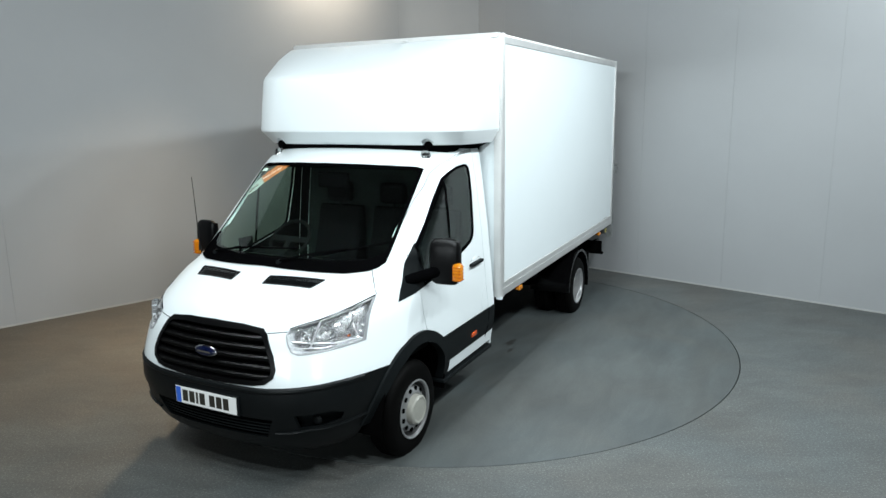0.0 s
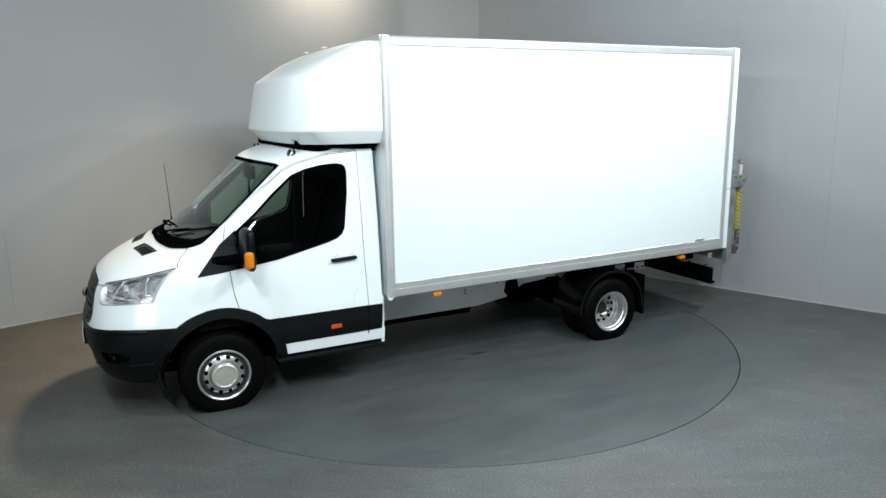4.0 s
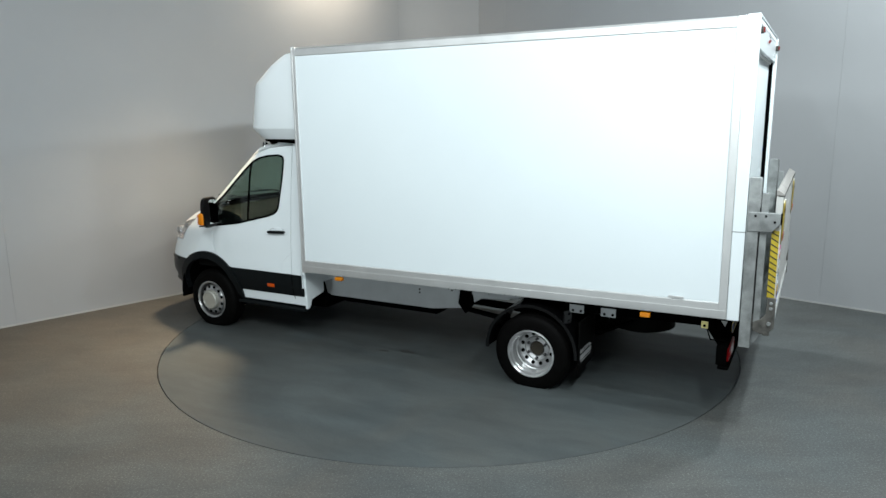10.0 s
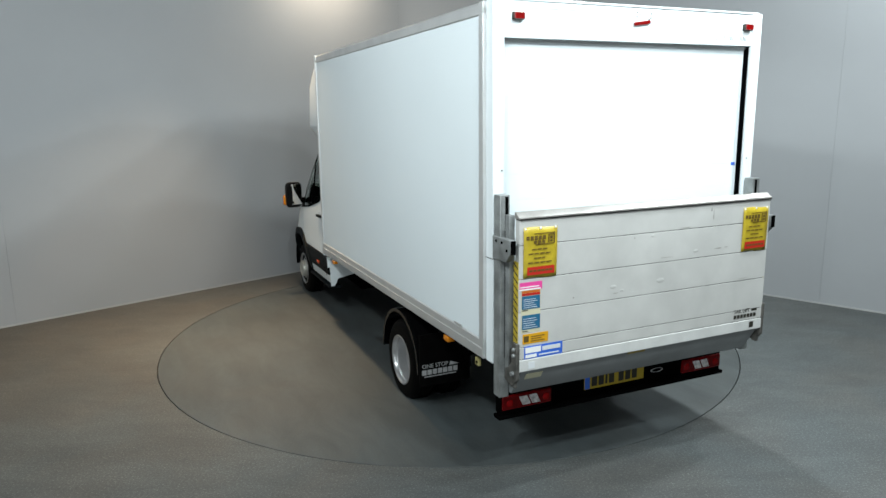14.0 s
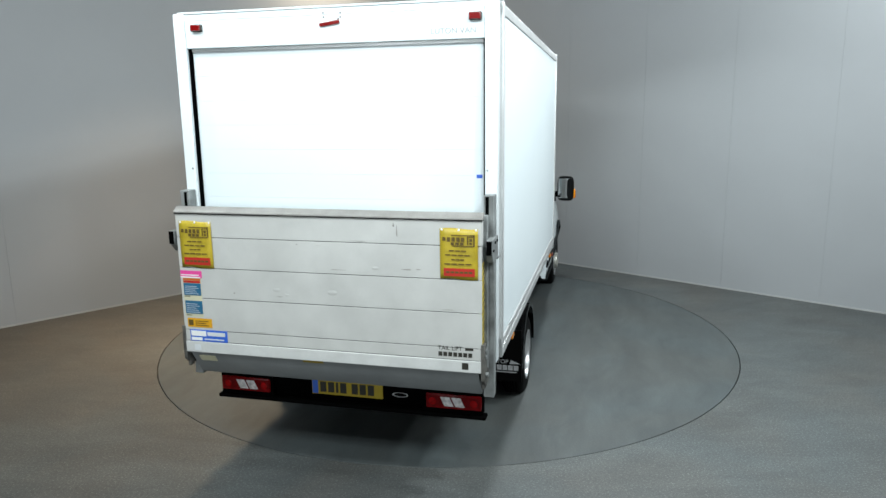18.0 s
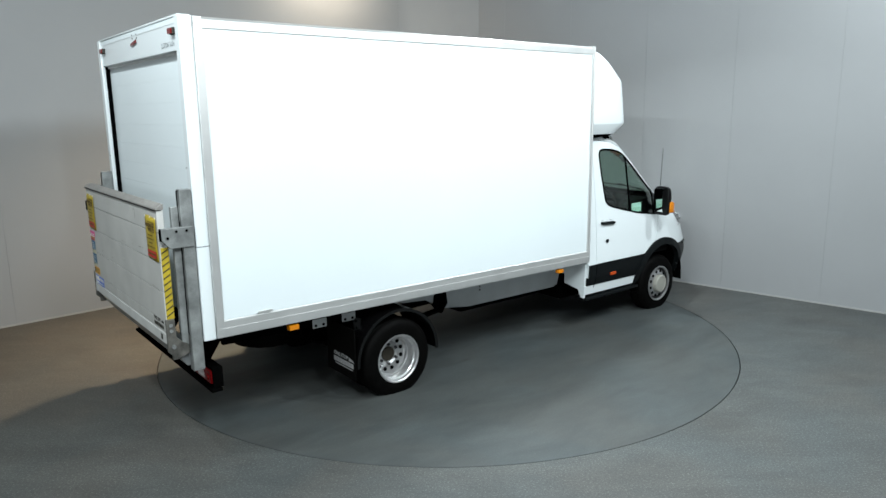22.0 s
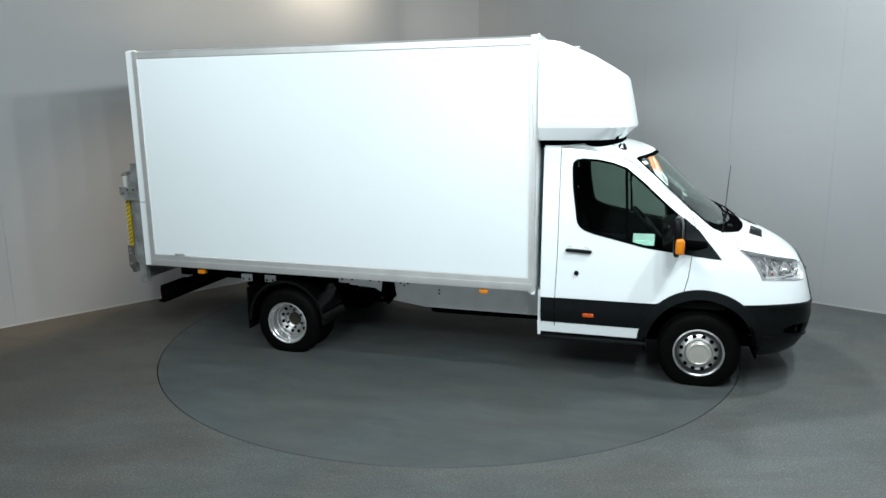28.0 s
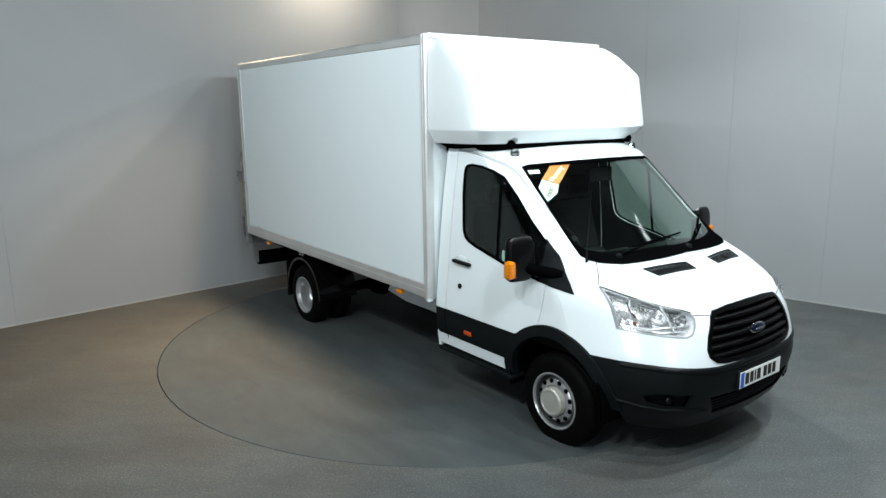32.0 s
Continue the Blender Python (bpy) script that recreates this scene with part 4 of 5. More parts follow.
for z in (0.795, 0.852, 0.909, 0.966, 1.023):
    w = grille_half(z) - 0.018
    bm = bmesh.new()
    rows = []
    for k in range(17):
        y = -w + 2 * w * k / 16
        p, n = on_skin(0, y, z, "x")
        rows.append([bm.verts.new((p.x + dx, y, z + dz)) for dx, dz in ((-0.035, -0.019), (-0.006, -0.016), (-0.001, -0.008), (-0.002, 0.006), (-0.012, 0.014), (-0.035, 0.017))])
    for one, two in zip(rows, rows[1:]):
        for k in range(6):
            bm.faces.new((one[k], two[k], two[(k + 1) % 6], one[(k + 1) % 6]))
    bm.faces.new(rows[0])
    bm.faces.new(rows[-1][::-1])
    part("grille_bar", bm, M_BARS, grille)
# oval badge
bm = bmesh.new()
bmesh.ops.create_uvsphere(bm, u_segments=36, v_segments=14, radius=1)
for v in bm.verts:
    v.co = Vector((3.520 + 0.016 * v.co.x - 0.012 * v.co.z * 0.5, 0.094 * v.co.y, 0.918 + 0.037 * v.co.z))
part("badge_rim", bm, M_CHROME, grille, "chrome rim of an oval badge")
bm = bmesh.new()
bmesh.ops.create_uvsphere(bm, u_segments=36, v_segments=14, radius=1)
for v in bm.verts:
    v.co = Vector((3.526 + 0.016 * v.co.x - 0.012 * v.co.z * 0.5, 0.086 * v.co.y, 0.918 + 0.031 * v.co.z))
part("badge", bm, material("badge_blue", (0.002, 0.004, 0.020), 0.15, vary=0.2, scale=40, coat=0.3), grille, "dark blue oval badge")
part("badge_scroll", box(3.5405, 3.5435, -0.055, 0.055, 0.912, 0.924, 0.001), M_CHROME, grille)

plate(0.008, 0.541, 0.655, 0.262, 3.562, 1, M_LABEL, bumper, "number_plate", "white front number plate")
part("plate_holder", box(3.535, 3.562, -0.27, 0.286, 0.53, 0.665, 0.005), M_BLACK, bumper)
skin_part("intake_backing", deep_sheet(0.06, 0.01, grow(INTAKE, 0.03)), [M_CHAS, M_CHAS], bumper)
for z in (0.41, 0.435, 0.46, 0.485):
    w = 0.43 + (z - 0.385) * 0.7
    bm = bmesh.new()
    rows = []
    for k in range(13):
        y = -w + 2 * w * k / 12
        p, n = on_skin(0, y, z, "x")
        rows.append([bm.verts.new((p.x + dx, y, z + dz)) for dx, dz in ((-0.05, -0.004), (-0.015, -0.005), (-0.015, 0.005), (-0.05, 0.004))])
    for one, two in zip(rows, rows[1:]):
        for k in range(4):
            bm.faces.new((one[k], two[k], two[(k + 1) % 4], one[(k + 1) % 4]))
    bm.faces.new(rows[0])
    bm.faces.new(rows[-1][::-1])
    part("intake_bar", bm, M_BLACK, bumper)
for side in (1, -1):
    fog_me = deep_sheet(0.05, 0.01, grow(FOG, 0.02))
    skin_part("fog_recess", fog_me if side == 1 else flipped(fog_me), [M_BLACK, M_BLACK], bumper)
    # thin bright lip under the recess, and the crease of the lower corner
    pts = stretch([(3, side * 0.55, 0.440), (3, side * 0.64, 0.448), (3, side * 0.72, 0.466), (3, side * 0.80, 0.462), (3, side * 0.90, 0.480), (3, side * 0.95, 0.497)], 6)
    part("lip", skin_strip(pts, "x", 0.018, 0.010), M_BUMP, bumper, "shiny lower lip of the bumper corner")

# rounded upper shoulder of the bumper and the crease of its lower corner
pts = [on_skin(0, -0.93 + 1.86 * k / 40, 0.712 + 0.034 * min(1, max(0, (abs(-0.93 + 1.86 * k / 40) - 0.45) / 0.4)), "x") for k in range(41)]
part("bumper_shoulder", tube([tuple(p - n * 0.010) for p, n in pts], 0.024, 12), M_BUMP, bumper, "satin rounded shoulder of the bumper")
for side in (1, -1):
    pts = [on_skin(0, side * y, z, "x") for y, z in ((0.50, 0.432), (0.58, 0.440), (0.66, 0.452), (0.70, 0.462), (0.76, 0.457), (0.84, 0.464), (0.91, 0.482), (0.95, 0.50))]
    part("corner_crease", tube([tuple(p + n * 0.010) for p, n in pts], 0.009, 8), M_BUMP, bumper)
    p, n = on_skin(0, side * 0.73, 0.515, "x")
    part("fog_blank", lathe([(0, 0.006), (0.020, 0.004), (0.030, -0.004), (0.034, -0.014), (0, -0.014)], "x", (p.x - 0.030, p.y, p.z), 20), M_BUMP, bumper)

# headlights
HOUSE = carve(carve(shell_of(0.075, 0.001), prism(grow(LAMP, -0.001), "x", 2.6, 4.0), "INTERSECT"), prism(grow(LAMP, -0.009), "x", 2.5, 4.2), "DIFFERENCE")
BOWL = carve(shell_of(0.006, -0.060), prism(grow(LAMP, -0.004), "x", 2.5, 4.0), "INTERSECT")
M_HOUSE = material("lamp_housing", (0.34, 0.35, 0.36), 0.3, metal=0.3, vary=0.1)
M_REFL = material("lamp_reflector", (0.60, 0.61, 0.62), 0.13, metal=0.8, vary=0.25, scale=26, bump=1.0, grain=26)
# dark tone for painted shade in the headlights and for the vent frames
M_SHADETRIM = material("dark_shade_and_trim", (0.05, 0.051, 0.053), 0.25, metal=0.5, vary=0.2)
M_RIB = material("bright_moulding", (0.66, 0.66, 0.67), 0.15, metal=0.7, vary=0.15, scale=40)
M_BROWN = material("brown_amber", (0.10, 0.018, 0.004), 0.25, vary=0.1)
for side in (1, -1):
    turned = (lambda me: me.copy()) if side == 1 else flipped
    lamp = skin_part("headlight", turned(HOUSE), [M_HOUSE, M_HOUSE], truck, "clear headlight with a bright faceted reflector")
    skin_part("reflector", turned(BOWL), [M_REFL, M_REFL], lamp, "bright silver reflector")
    skin_part("lens", turned(lens_me), [M_LENS, M_LENS], lamp, "clear plastic lens")
    for y, z, r, back in ((0.635, 1.03, 0.052, 0.045), (0.755, 1.045, 0.060, 0.05)):
        p, n = on_skin(0, side * y, z, "x")
        q = Vector((p.x - back, p.y, p.z))
        bm = lathe([(0, -0.02), (r * 0.55, -0.012), (r * 0.85, 0.010), (r, 0.030), (r * 1.04, 0.028), (r * 0.9, 0.0), (0, -0.03)], "x", q, 28)
        part("reflector_bowl", bm, M_REFL, lamp)
        part("bulb", lathe([(0, 0.012), (0.008, 0.008), (0.010, -0.012), (0, -0.014)], "x", q, 14), M_CLEARL, lamp)
    p, n = on_skin(0, side * 0.84, 1.01, "x")
    part("indicator_bulb", lathe([(0, 0.012), (0.009, 0.006), (0.011, -0.01), (0, -0.012)], "x", (p.x - 0.035, p.y - side * 0.01, p.z), 16), M_BROWN, lamp, "amber-brown indicator bulb")
    # raised ribs of the reflector: a slanted divider, cross ribs, and a column of small studs
    for pts, wide in (([(0.80, 1.15), (0.845, 1.06), (0.875, 0.985)], 0.012), ([(0.69, 1.115), (0.695, 1.05), (0.685, 0.965)], 0.012), ([(0.575, 1.01), (0.68, 1.0), (0.79, 0.985), (0.88, 0.99)], 0.014), ([(0.60, 0.972), (0.75, 0.965), (0.89, 0.982)], 0.010), ([(0.60, 1.088), (0.70, 1.118), (0.80, 1.158), (0.862, 1.20)], 0.006)):
        rib = []
        for y, z in pts:
            q = on_skin(0, side * y, z, "x")[0]
            rib.append((q.x - 0.030, q.y, q.z))
        part("reflector_rib", tube(rib, wide / 2, 6), M_RIB, lamp)
    for k in range(6):
        q = on_skin(0, side * (0.884 - 0.002 * k), 1.155 - 0.032 * k, "x")[0]
        part("stud", lathe([(0, 0.008), (0.006, 0.003), (0.007, -0.008), (0, -0.01)], "x", (q.x - 0.02, q.y, q.z), 10), M_RIB, lamp)
    # dark slivers painted as shade between the reflector's facets
    for pts, wide in (([(0.615, 1.075), (0.665, 1.085), (0.672, 1.03), (0.64, 1.012)], 0.012), ([(0.72, 1.10), (0.775, 1.125), (0.79, 1.09)], 0.012), ([(0.70, 1.025), (0.735, 1.01), (0.79, 1.022)], 0.010), ([(0.59, 1.03), (0.62, 0.995), (0.67, 0.985)], 0.009), ([(0.815, 1.135), (0.83, 1.09), (0.822, 1.05)], 0.012), ([(0.70, 0.978), (0.80, 0.972)], 0.010)):
        rib = []
        for y, z in pts:
            q = on_skin(0, side * y, z, "x")[0]
            rib.append((q.x - 0.036, q.y, q.z))
        part("reflector_shade", tube(rib, wide / 2, 6), M_SHADETRIM, lamp)
    top = []
    for y, z in ((0.556, 1.086), (0.60, 1.102), (0.70, 1.130), (0.80, 1.173), (0.868, 1.216)):
        q, n = on_skin(0, side * y, z, "x")
        top.append(tuple(q + n * 0.001))
    part("lamp_gasket", tube(top, 0.0045, 6), M_SEAL, lamp)
    # bonnet edge: a thin shut line from the lamp to the screen's corner, and to the grille
    pts = stretch([(0, side * 0.872, 1.222), (0, side * 0.845, 1.27), (0, side * 0.80, 1.325), (0, side * 0.775, 1.352)], 6)
    part("bonnet_joint", skin_strip([(2.9, y, z) for _, y, z in pts], "x", 0.005, 0.0015), M_SEAL, cab)
    pts = stretch([(0, side * 0.548, 1.07), (0, side * 0.48, 1.063), (0, side * 0.425, 1.058)], 5)
    part("bonnet_joint", skin_strip([(2.9, y, z) for _, y, z in pts], "x", 0.005, 0.0015), M_SEAL, cab)
    # bonnet vents
    vent = part("bonnet_vent", prism([(u, side * v) for u, v in grow(VENT, 0.012)], "z", 1.17, 1.235), M_CHAS, truck, "black slatted bonnet vent")
    fr = bmesh.new()
    ring = grow(VENT, -0.001)
    for i in range(4):
        a, b = ring[i], ring[(i + 1) % 4]
        pts = [(a[0] + (b[0] - a[0]) * k / 8, side * (a[1] + (b[1] - a[1]) * k / 8), 0) for k in range(9)]
        merge(fr, skin_strip(pts, "z", 0.010, 0.003))
    part("vent_frame", fr, M_SHADETRIM, vent, "black frame of the vent")
    for k in range(1, 8):
        u = k / 8
        a = Vector(VENT[0]).lerp(Vector(VENT[3]), u)
        b = Vector(VENT[1]).lerp(Vector(VENT[2]), u)
        pts = [(a.x + (b.x - a.x) * j / 8, side * (a.y + (b.y - a.y) * j / 8), 0) for j in range(9)]
        part("vent_slat", skin_strip(pts, "z", 0.006, 0.0), M_BUMP, vent)

# windscreen: black border, cowl, wipers, stickers
BORDER = carve(carve(shell_of(0.003, 0.0015), prism(mirrored(SCREEN), "x", 1.5, 4.0), "INTERSECT"), prism(mirrored([(0, 2.0)] + grow(SCREEN, -0.022)[1:-1] + [(0, 1.385)]), "x", 1.2, 4.2), "DIFFERENCE")
skin_part("screen_border", BORDER, [M_SEAL, M_SEAL], windscreen, "black border of the windscreen")
COWL = [(0, 1.398), (0.45, 1.396), (0.68, 1.405), (0.76, 1.43), (0.815, 1.475), (0.822, 1.389), (0.80, 1.365), (0.765, 1.352), (0.636, 1.342), (0.40, 1.347), (0, 1.357)]
skin_part("cowl", carve(shell_of(0.03, 0.006), prism(mirrored(COWL), "x", 1.5, 4.0), "INTERSECT"), [M_SEAL, M_SEAL], truck, "black plastic cowl below the windscreen")


def wiper(a, b, c):
    """An arm from a to b and a blade from b's side to c, on the screen."""
    def lift(p, o):
        q, n = on_skin(0, p[0], p[1], "x")
        return q + n * o
    w = part("wiper", tube([lift(a, 0.02), lift((a[0] * 0.6 + b[0] * 0.4, a[1] * 0.6 + b[1] * 0.4), 0.035), lift(b, 0.03)], 0.008, 8), M_SEAL, truck, "black windscreen wiper")
    part("wiper_blade", tube([lift(c, 0.012), lift(((c[0] + b[0]) / 2, (c[1] + b[1]) / 2), 0.016), lift((2 * b[0] - c[0], 2 * b[1] - c[1]), 0.012)], 0.007, 8), M_SEAL, w)
    part("wiper_pivot", lathe([(0, 0.02), (0.016, 0.016), (0.02, -0.02), (0, -0.02)], "x", lift(a, 0.01), 14), M_BLACK, w)


wiper((-0.59, 1.372), (-0.13, 1.436), (-0.42, 1.418))
wiper((0.10, 1.372), (0.55, 1.455), (0.30, 1.408))

STICK_O = [(-0.548, 1.988), (-0.388, 1.988), (-0.598, 1.848), (-0.692, 1.888)]
STICK_W = [(-0.694, 1.886), (-0.600, 1.846), (-0.652, 1.79), (-0.785, 1.722), (-0.757, 1.828)]
inner = shell_of(0.002, -0.0105)
skin_part("sticker", carve(inner, prism(STICK_O, "x", 1.5, 4.0), "INTERSECT"), [M_ORANGE, M_ORANGE], windscreen, "orange warranty sticker inside the windscreen")
skin_part("sticker", carve(shell_of(0.002, -0.0105), prism(STICK_W, "x", 1.5, 4.0), "INTERSECT"), [M_PALE, M_PALE], windscreen, "white end of the sticker with a plain mark")
skin_part("sticker", carve(shell_of(0.002, -0.0105), prism([(-0.765, 1.925), (-0.745, 1.95), (-0.665, 1.955), (-0.675, 1.93)], "x", 1.5, 4.0), "INTERSECT"), [M_LABEL, M_LABEL], windscreen, "small white label")
pa, na = on_skin(0, -0.640, 1.868, "x")
pb, nb = on_skin(0, -0.468, 1.972, "x")
lettering("Warranty", pa - na * 0.003, pb - pa, na.cross(pb - pa), 0.036, M_LABEL, windscreen, depth=0.0006)
pa, na = on_skin(0, -0.735, 1.775, "x")
pb, nb = on_skin(0, -0.660, 1.842, "x")
bm = bmesh.new()
for k in range(3):
    c = pa.lerp(pb, (k + 0.3) / 3) - na * 0.003
    tmp = lathe([(0.010, -0.0005), (0.017, -0.0005), (0.017, 0.0005), (0.010, 0.0005), (0.010, -0.0005)], "x", (0, 0, 0), 18)
    q = na.to_track_quat("X", "Z").to_matrix().to_4x4()
    bmesh.ops.transform(tmp, matrix=Matrix.Translation(c) @ q, verts=tmp.verts)
    merge(bm, tmp)
part("sticker_mark", bm, M_BROWN, windscreen, "plain orange-grey marks")

# mirrors, aerial, roof lamps, step
M_AMBERD = material("deep_amber_lens", (0.50, 0.12, 0.004), 0.2, vary=0.15, coat=0.5)
for side in (1, -1):
    bm = bmesh.new()
    bmesh.ops.create_cube(bm, size=1)
    bmesh.ops.subdivide_edges(bm, edges=bm.edges[:], cuts=5, use_grid_fill=True)
    for v in bm.verts:
        u, w, h = v.co.x * 2, v.co.y * 2, v.co.z * 2
        k = (abs(u) ** 4 + abs(w) ** 5 + abs(h) ** 6) ** (1 / 5)
        u, w, h = u / max(k, 1), w / max(k, 1), h / max(k, 1)
        depth = 0.050 * (1 - 0.35 * h * h)
        v.co = Vector((2.322 + (u * depth if u > 0 else u * 0.028) + 0.015 * w * side * -1, side * 1.135 + 0.112 * w, 1.362 + 0.168 * h))
    mirror = part("door_mirror", bm, M_GLOSS, truck, "tall black door mirror")
    part("mirror_glass", box(2.2915, 2.2955, side * 1.135 - 0.095, side * 1.135 + 0.095, 1.235, 1.50, 0.002), M_MIRROR, mirror, "mirror glass")
    ya, yb = sorted((side * 1.200, side * 1.272))
    ind = part("mirror_indicator", box(2.300, 2.374, ya, yb, 1.226, 1.362, 0.026), M_AMBER, mirror, "amber indicator lens")
    for k in range(5):
        z = 1.240 + 0.023 * k
        part("lens_rib", box(2.308, 2.3755, *sorted((side * 1.210, side * 1.2705)), z, z + 0.007, 0.002), M_AMBERD, ind)
    bm = tube([(2.56, side * 0.925, 1.255), (2.47, side * 0.985, 1.265), (2.40, side * 1.04, 1.28), (2.33, side * 1.09, 1.30)], 0.036, 14, None, 0.044)
    part("mirror_arm", bm, M_SEAL, mirror)
    p, n = on_skin(1.835, side * 0.725, 0, "z")
    part("roof_lamp", lathe([(0, 0.045), (0.020, 0.040), (0.036, 0.022), (0.040, 0.004), (0.044, 0.0), (0.044, -0.015), (0, -0.015)], "z", p, 22), M_CHROME, truck, "small chromed roof marker lamp")
    # black disc paints the shade inside the notch over the roof lamp
    part("notch_shade", lathe([(0, 0.004), (0.030, 0.004), (0.034, 0.0), (0.034, -0.03), (0, -0.03)], "x", (1.800, p.y, 2.146), 24), M_SEAL, truck)
    part("side_step", box(1.165, 2.115, *sorted((side * 0.86, side * 1.006)), 0.340, 0.374, 0.012), M_BLACK, truck, "black plastic side step")
    part("rear_skirt", prism([(side * 0.70, 0.80), (side * 1.0, 0.80), (side * 0.985, 0.37), (side * 0.94, 0.375), (side * 0.90, 0.46), (side * 0.70, 0.50)], "x", 1.142, 1.170, 0.004), M_WHITE, truck, "white panel between cab and box")
    # inner wheel arch liner
    liner = arc(HUB_F, 0.36, 0.47, -8, 188, 20) + arc(HUB_F, 0.36, 0.455, 188, -8, 20)
    part("arch_liner", prism(liner, "y", *sorted((side * 0.60, side * 0.995))), M_CHAS, truck)
bm = tube([(2.70, -0.842, 1.36), (2.702, -0.843, 1.42)], 0.012, 10, None, 0.006)
tube([(2.702, -0.843, 1.41), (2.712, -0.843, 1.65), (2.728, -0.842, 1.935)], 0.0038, 8, bm, 0.0022)
part("aerial", bm, M_BLACK, truck, "thin black whip aerial")

# rear wall of the cab
outline = [(w, z) for z, w in WIDTH if z >= 0.6] 
back_poly = [(w - 0.006, z) for w, z in outline] + [(-(w - 0.006), z) for w, z in outline[::-1]]
part("cab_rear_wall", prism(back_poly, "x", CAB_BACK - 0.006, CAB_BACK + 0.012), [M_WHITE], truck, "white rear wall of the cab")
part("cab_rear_trim", prism([(u * 0.96, v) for u, v in back_poly], "x", CAB_BACK + 0.014, CAB_BACK + 0.03), M_LINER, truck, "dark grey fabric lining of the cab's rear wall")

# ---- cab interior ----
part("cab_floor", box(1.2, 2.75, -0.95, 0.95, 0.70, 0.76), M_TRIMIN, truck)
dash = [(2.74, 1.33), (2.66, 1.34), (2.45, 1.315), (2.30, 1.27), (2.22, 1.20), (2.24, 1.08), (2.32, 0.98), (2.42, 0.76), (2.74, 0.76)]
dashboard = part("dashboard", prism(dash, "y", -0.72, 0.72, 0.012), M_TRIMIN, truck, "dark grey plastic dashboard")
part("instrument_hood", lathe([(0, -0.17), (0.09, -0.16), (0.10, 0.0), (0.09, 0.16), (0, 0.17)], "y", (2.33, -0.42, 1.25), 20), M_TRIMIN, dashboard)
part("centre_screen", box(2.24, 2.30, -0.10, 0.16, 1.14, 1.27, 0.01), M_GLOSS, dashboard)
wheel_bm = lathe([(0.185 + 0.016 * math.cos(t), 0.016 * math.sin(t)) for t in [2 * math.pi * j / 10 for j in range(11)]], "x", (0, 0, 0), 40)
box(-0.02, 0.015, -0.18, 0.18, -0.03, 0.03, 0.008, wheel_bm)
box(-0.02, 0.015, -0.03, 0.03, -0.18, 0.0, 0.008, wheel_bm)
bmesh.ops.transform(wheel_bm, matrix=pose(2.08, -0.45, 1.365, 0, -42, 0), verts=wheel_bm.verts)
part("steering_wheel", wheel_bm, M_TRIMIN, truck, "black steering wheel")


def cab_seat(y0, y1, rests, label):
    seat = part("cab_seat", box(1.42, 1.92, y0, y1, 0.86, 1.05, 0.05), M_SEAT, truck, label)
    back = prism([(1.50, 1.0), (1.38, 1.35), (1.33, 1.57), (1.27, 1.57), (1.26, 1.35), (1.32, 0.98)], "y", y0 + 0.01, y1 - 0.01, 0.025)
    part("backrest", back, M_SEAT, seat)
    part("seat_base", box(1.46, 1.86, y0 + 0.04, y1 - 0.04, 0.76, 0.87), M_TRIMIN, seat)
    for y in rests:
        part("headrest", box(1.275, 1.375, y - 0.13, y + 0.13, 1.60, 1.79, 0.04), M_SEAT, seat)
        part("headrest_post", tube([(1.32, y, 1.53), (1.325, y, 1.66)], 0.012), M_TRIMIN, seat)


cab_seat(-0.70, -0.20, (-0.45,), "dark grey fabric driver's seat")
cab_seat(-0.10, 0.78, (0.12, 0.57), "dark grey fabric double passenger seat")
part("interior_mirror", box(2.03, 2.09, -0.13, 0.15, 1.82, 1.94, 0.015), M_SEAL, truck)
part("sun_visor", box(1.88, 2.0, 0.12, 0.62, 1.965, 1.98, 0.005), M_TRIMIN, truck)
part("sun_visor", box(1.88, 2.0, -0.62, -0.12, 1.965, 1.98, 0.005), M_TRIMIN, truck)
# dark sheet painted as shade on the card's inner side
part("card_shade", box(1.962, 2.142, -0.9685, -0.9675, 1.245, 1.348), M_TRIMIN, truck, smooth=0)
part("window_card", box(1.962, 2.142, -0.972, -0.969, 1.245, 1.348), M_MINT, truck, "pale green card behind the driver's window", smooth=0)

# ---- rear of the box ----
part("rear_header", raked(box(BX0 + 0.012, -2.98, -0.983, 0.983, 2.815, 3.03, 0.006)), M_WHITE, truck, "white header over the roller door")
part("rear_gutter", raked(box(BX0 + 0.003, -2.97, -1.03, 1.03, 3.030, 3.044, 0.005)), M_WHITE, truck)
part("header_rib", raked(box(BX0 + 0.009, BX0 + 0.02, -0.95, 0.95, 2.990, 2.997, 0.001)), M_WHITE, truck)
part("door_track_seal", raked(box(-3.012, -2.9965, -0.970, 0.970, 2.795, 2.8145, 0.002)), M_ALU, truck, "grey seal over the roller door")
for side in (1, -1):
    part("door_seal", raked(box(-3.030, -2.9965, *sorted((side * 0.971, side * 0.9835)), 0.86, 2.8145)), M_SEAL, truck, "black rubber door seal", smooth=0)
    my = 0.893 if side == 1 else -0.928
    red = part("marker_lamp", raked(box(BX0 - 0.012, BX0 + 0.014, my - 0.038, my + 0.038, 2.918, 2.964, 0.006)), M_INK, truck, "red rear marker lamp in a black surround")
    part("marker_lens", raked(box(BX0 - 0.022, BX0 - 0.010, my - 0.034, my + 0.034, 2.922, 2.960, 0.004)), M_RED, red, "red lens")
n_slats = 12
bottom, top = 0.865, 2.80
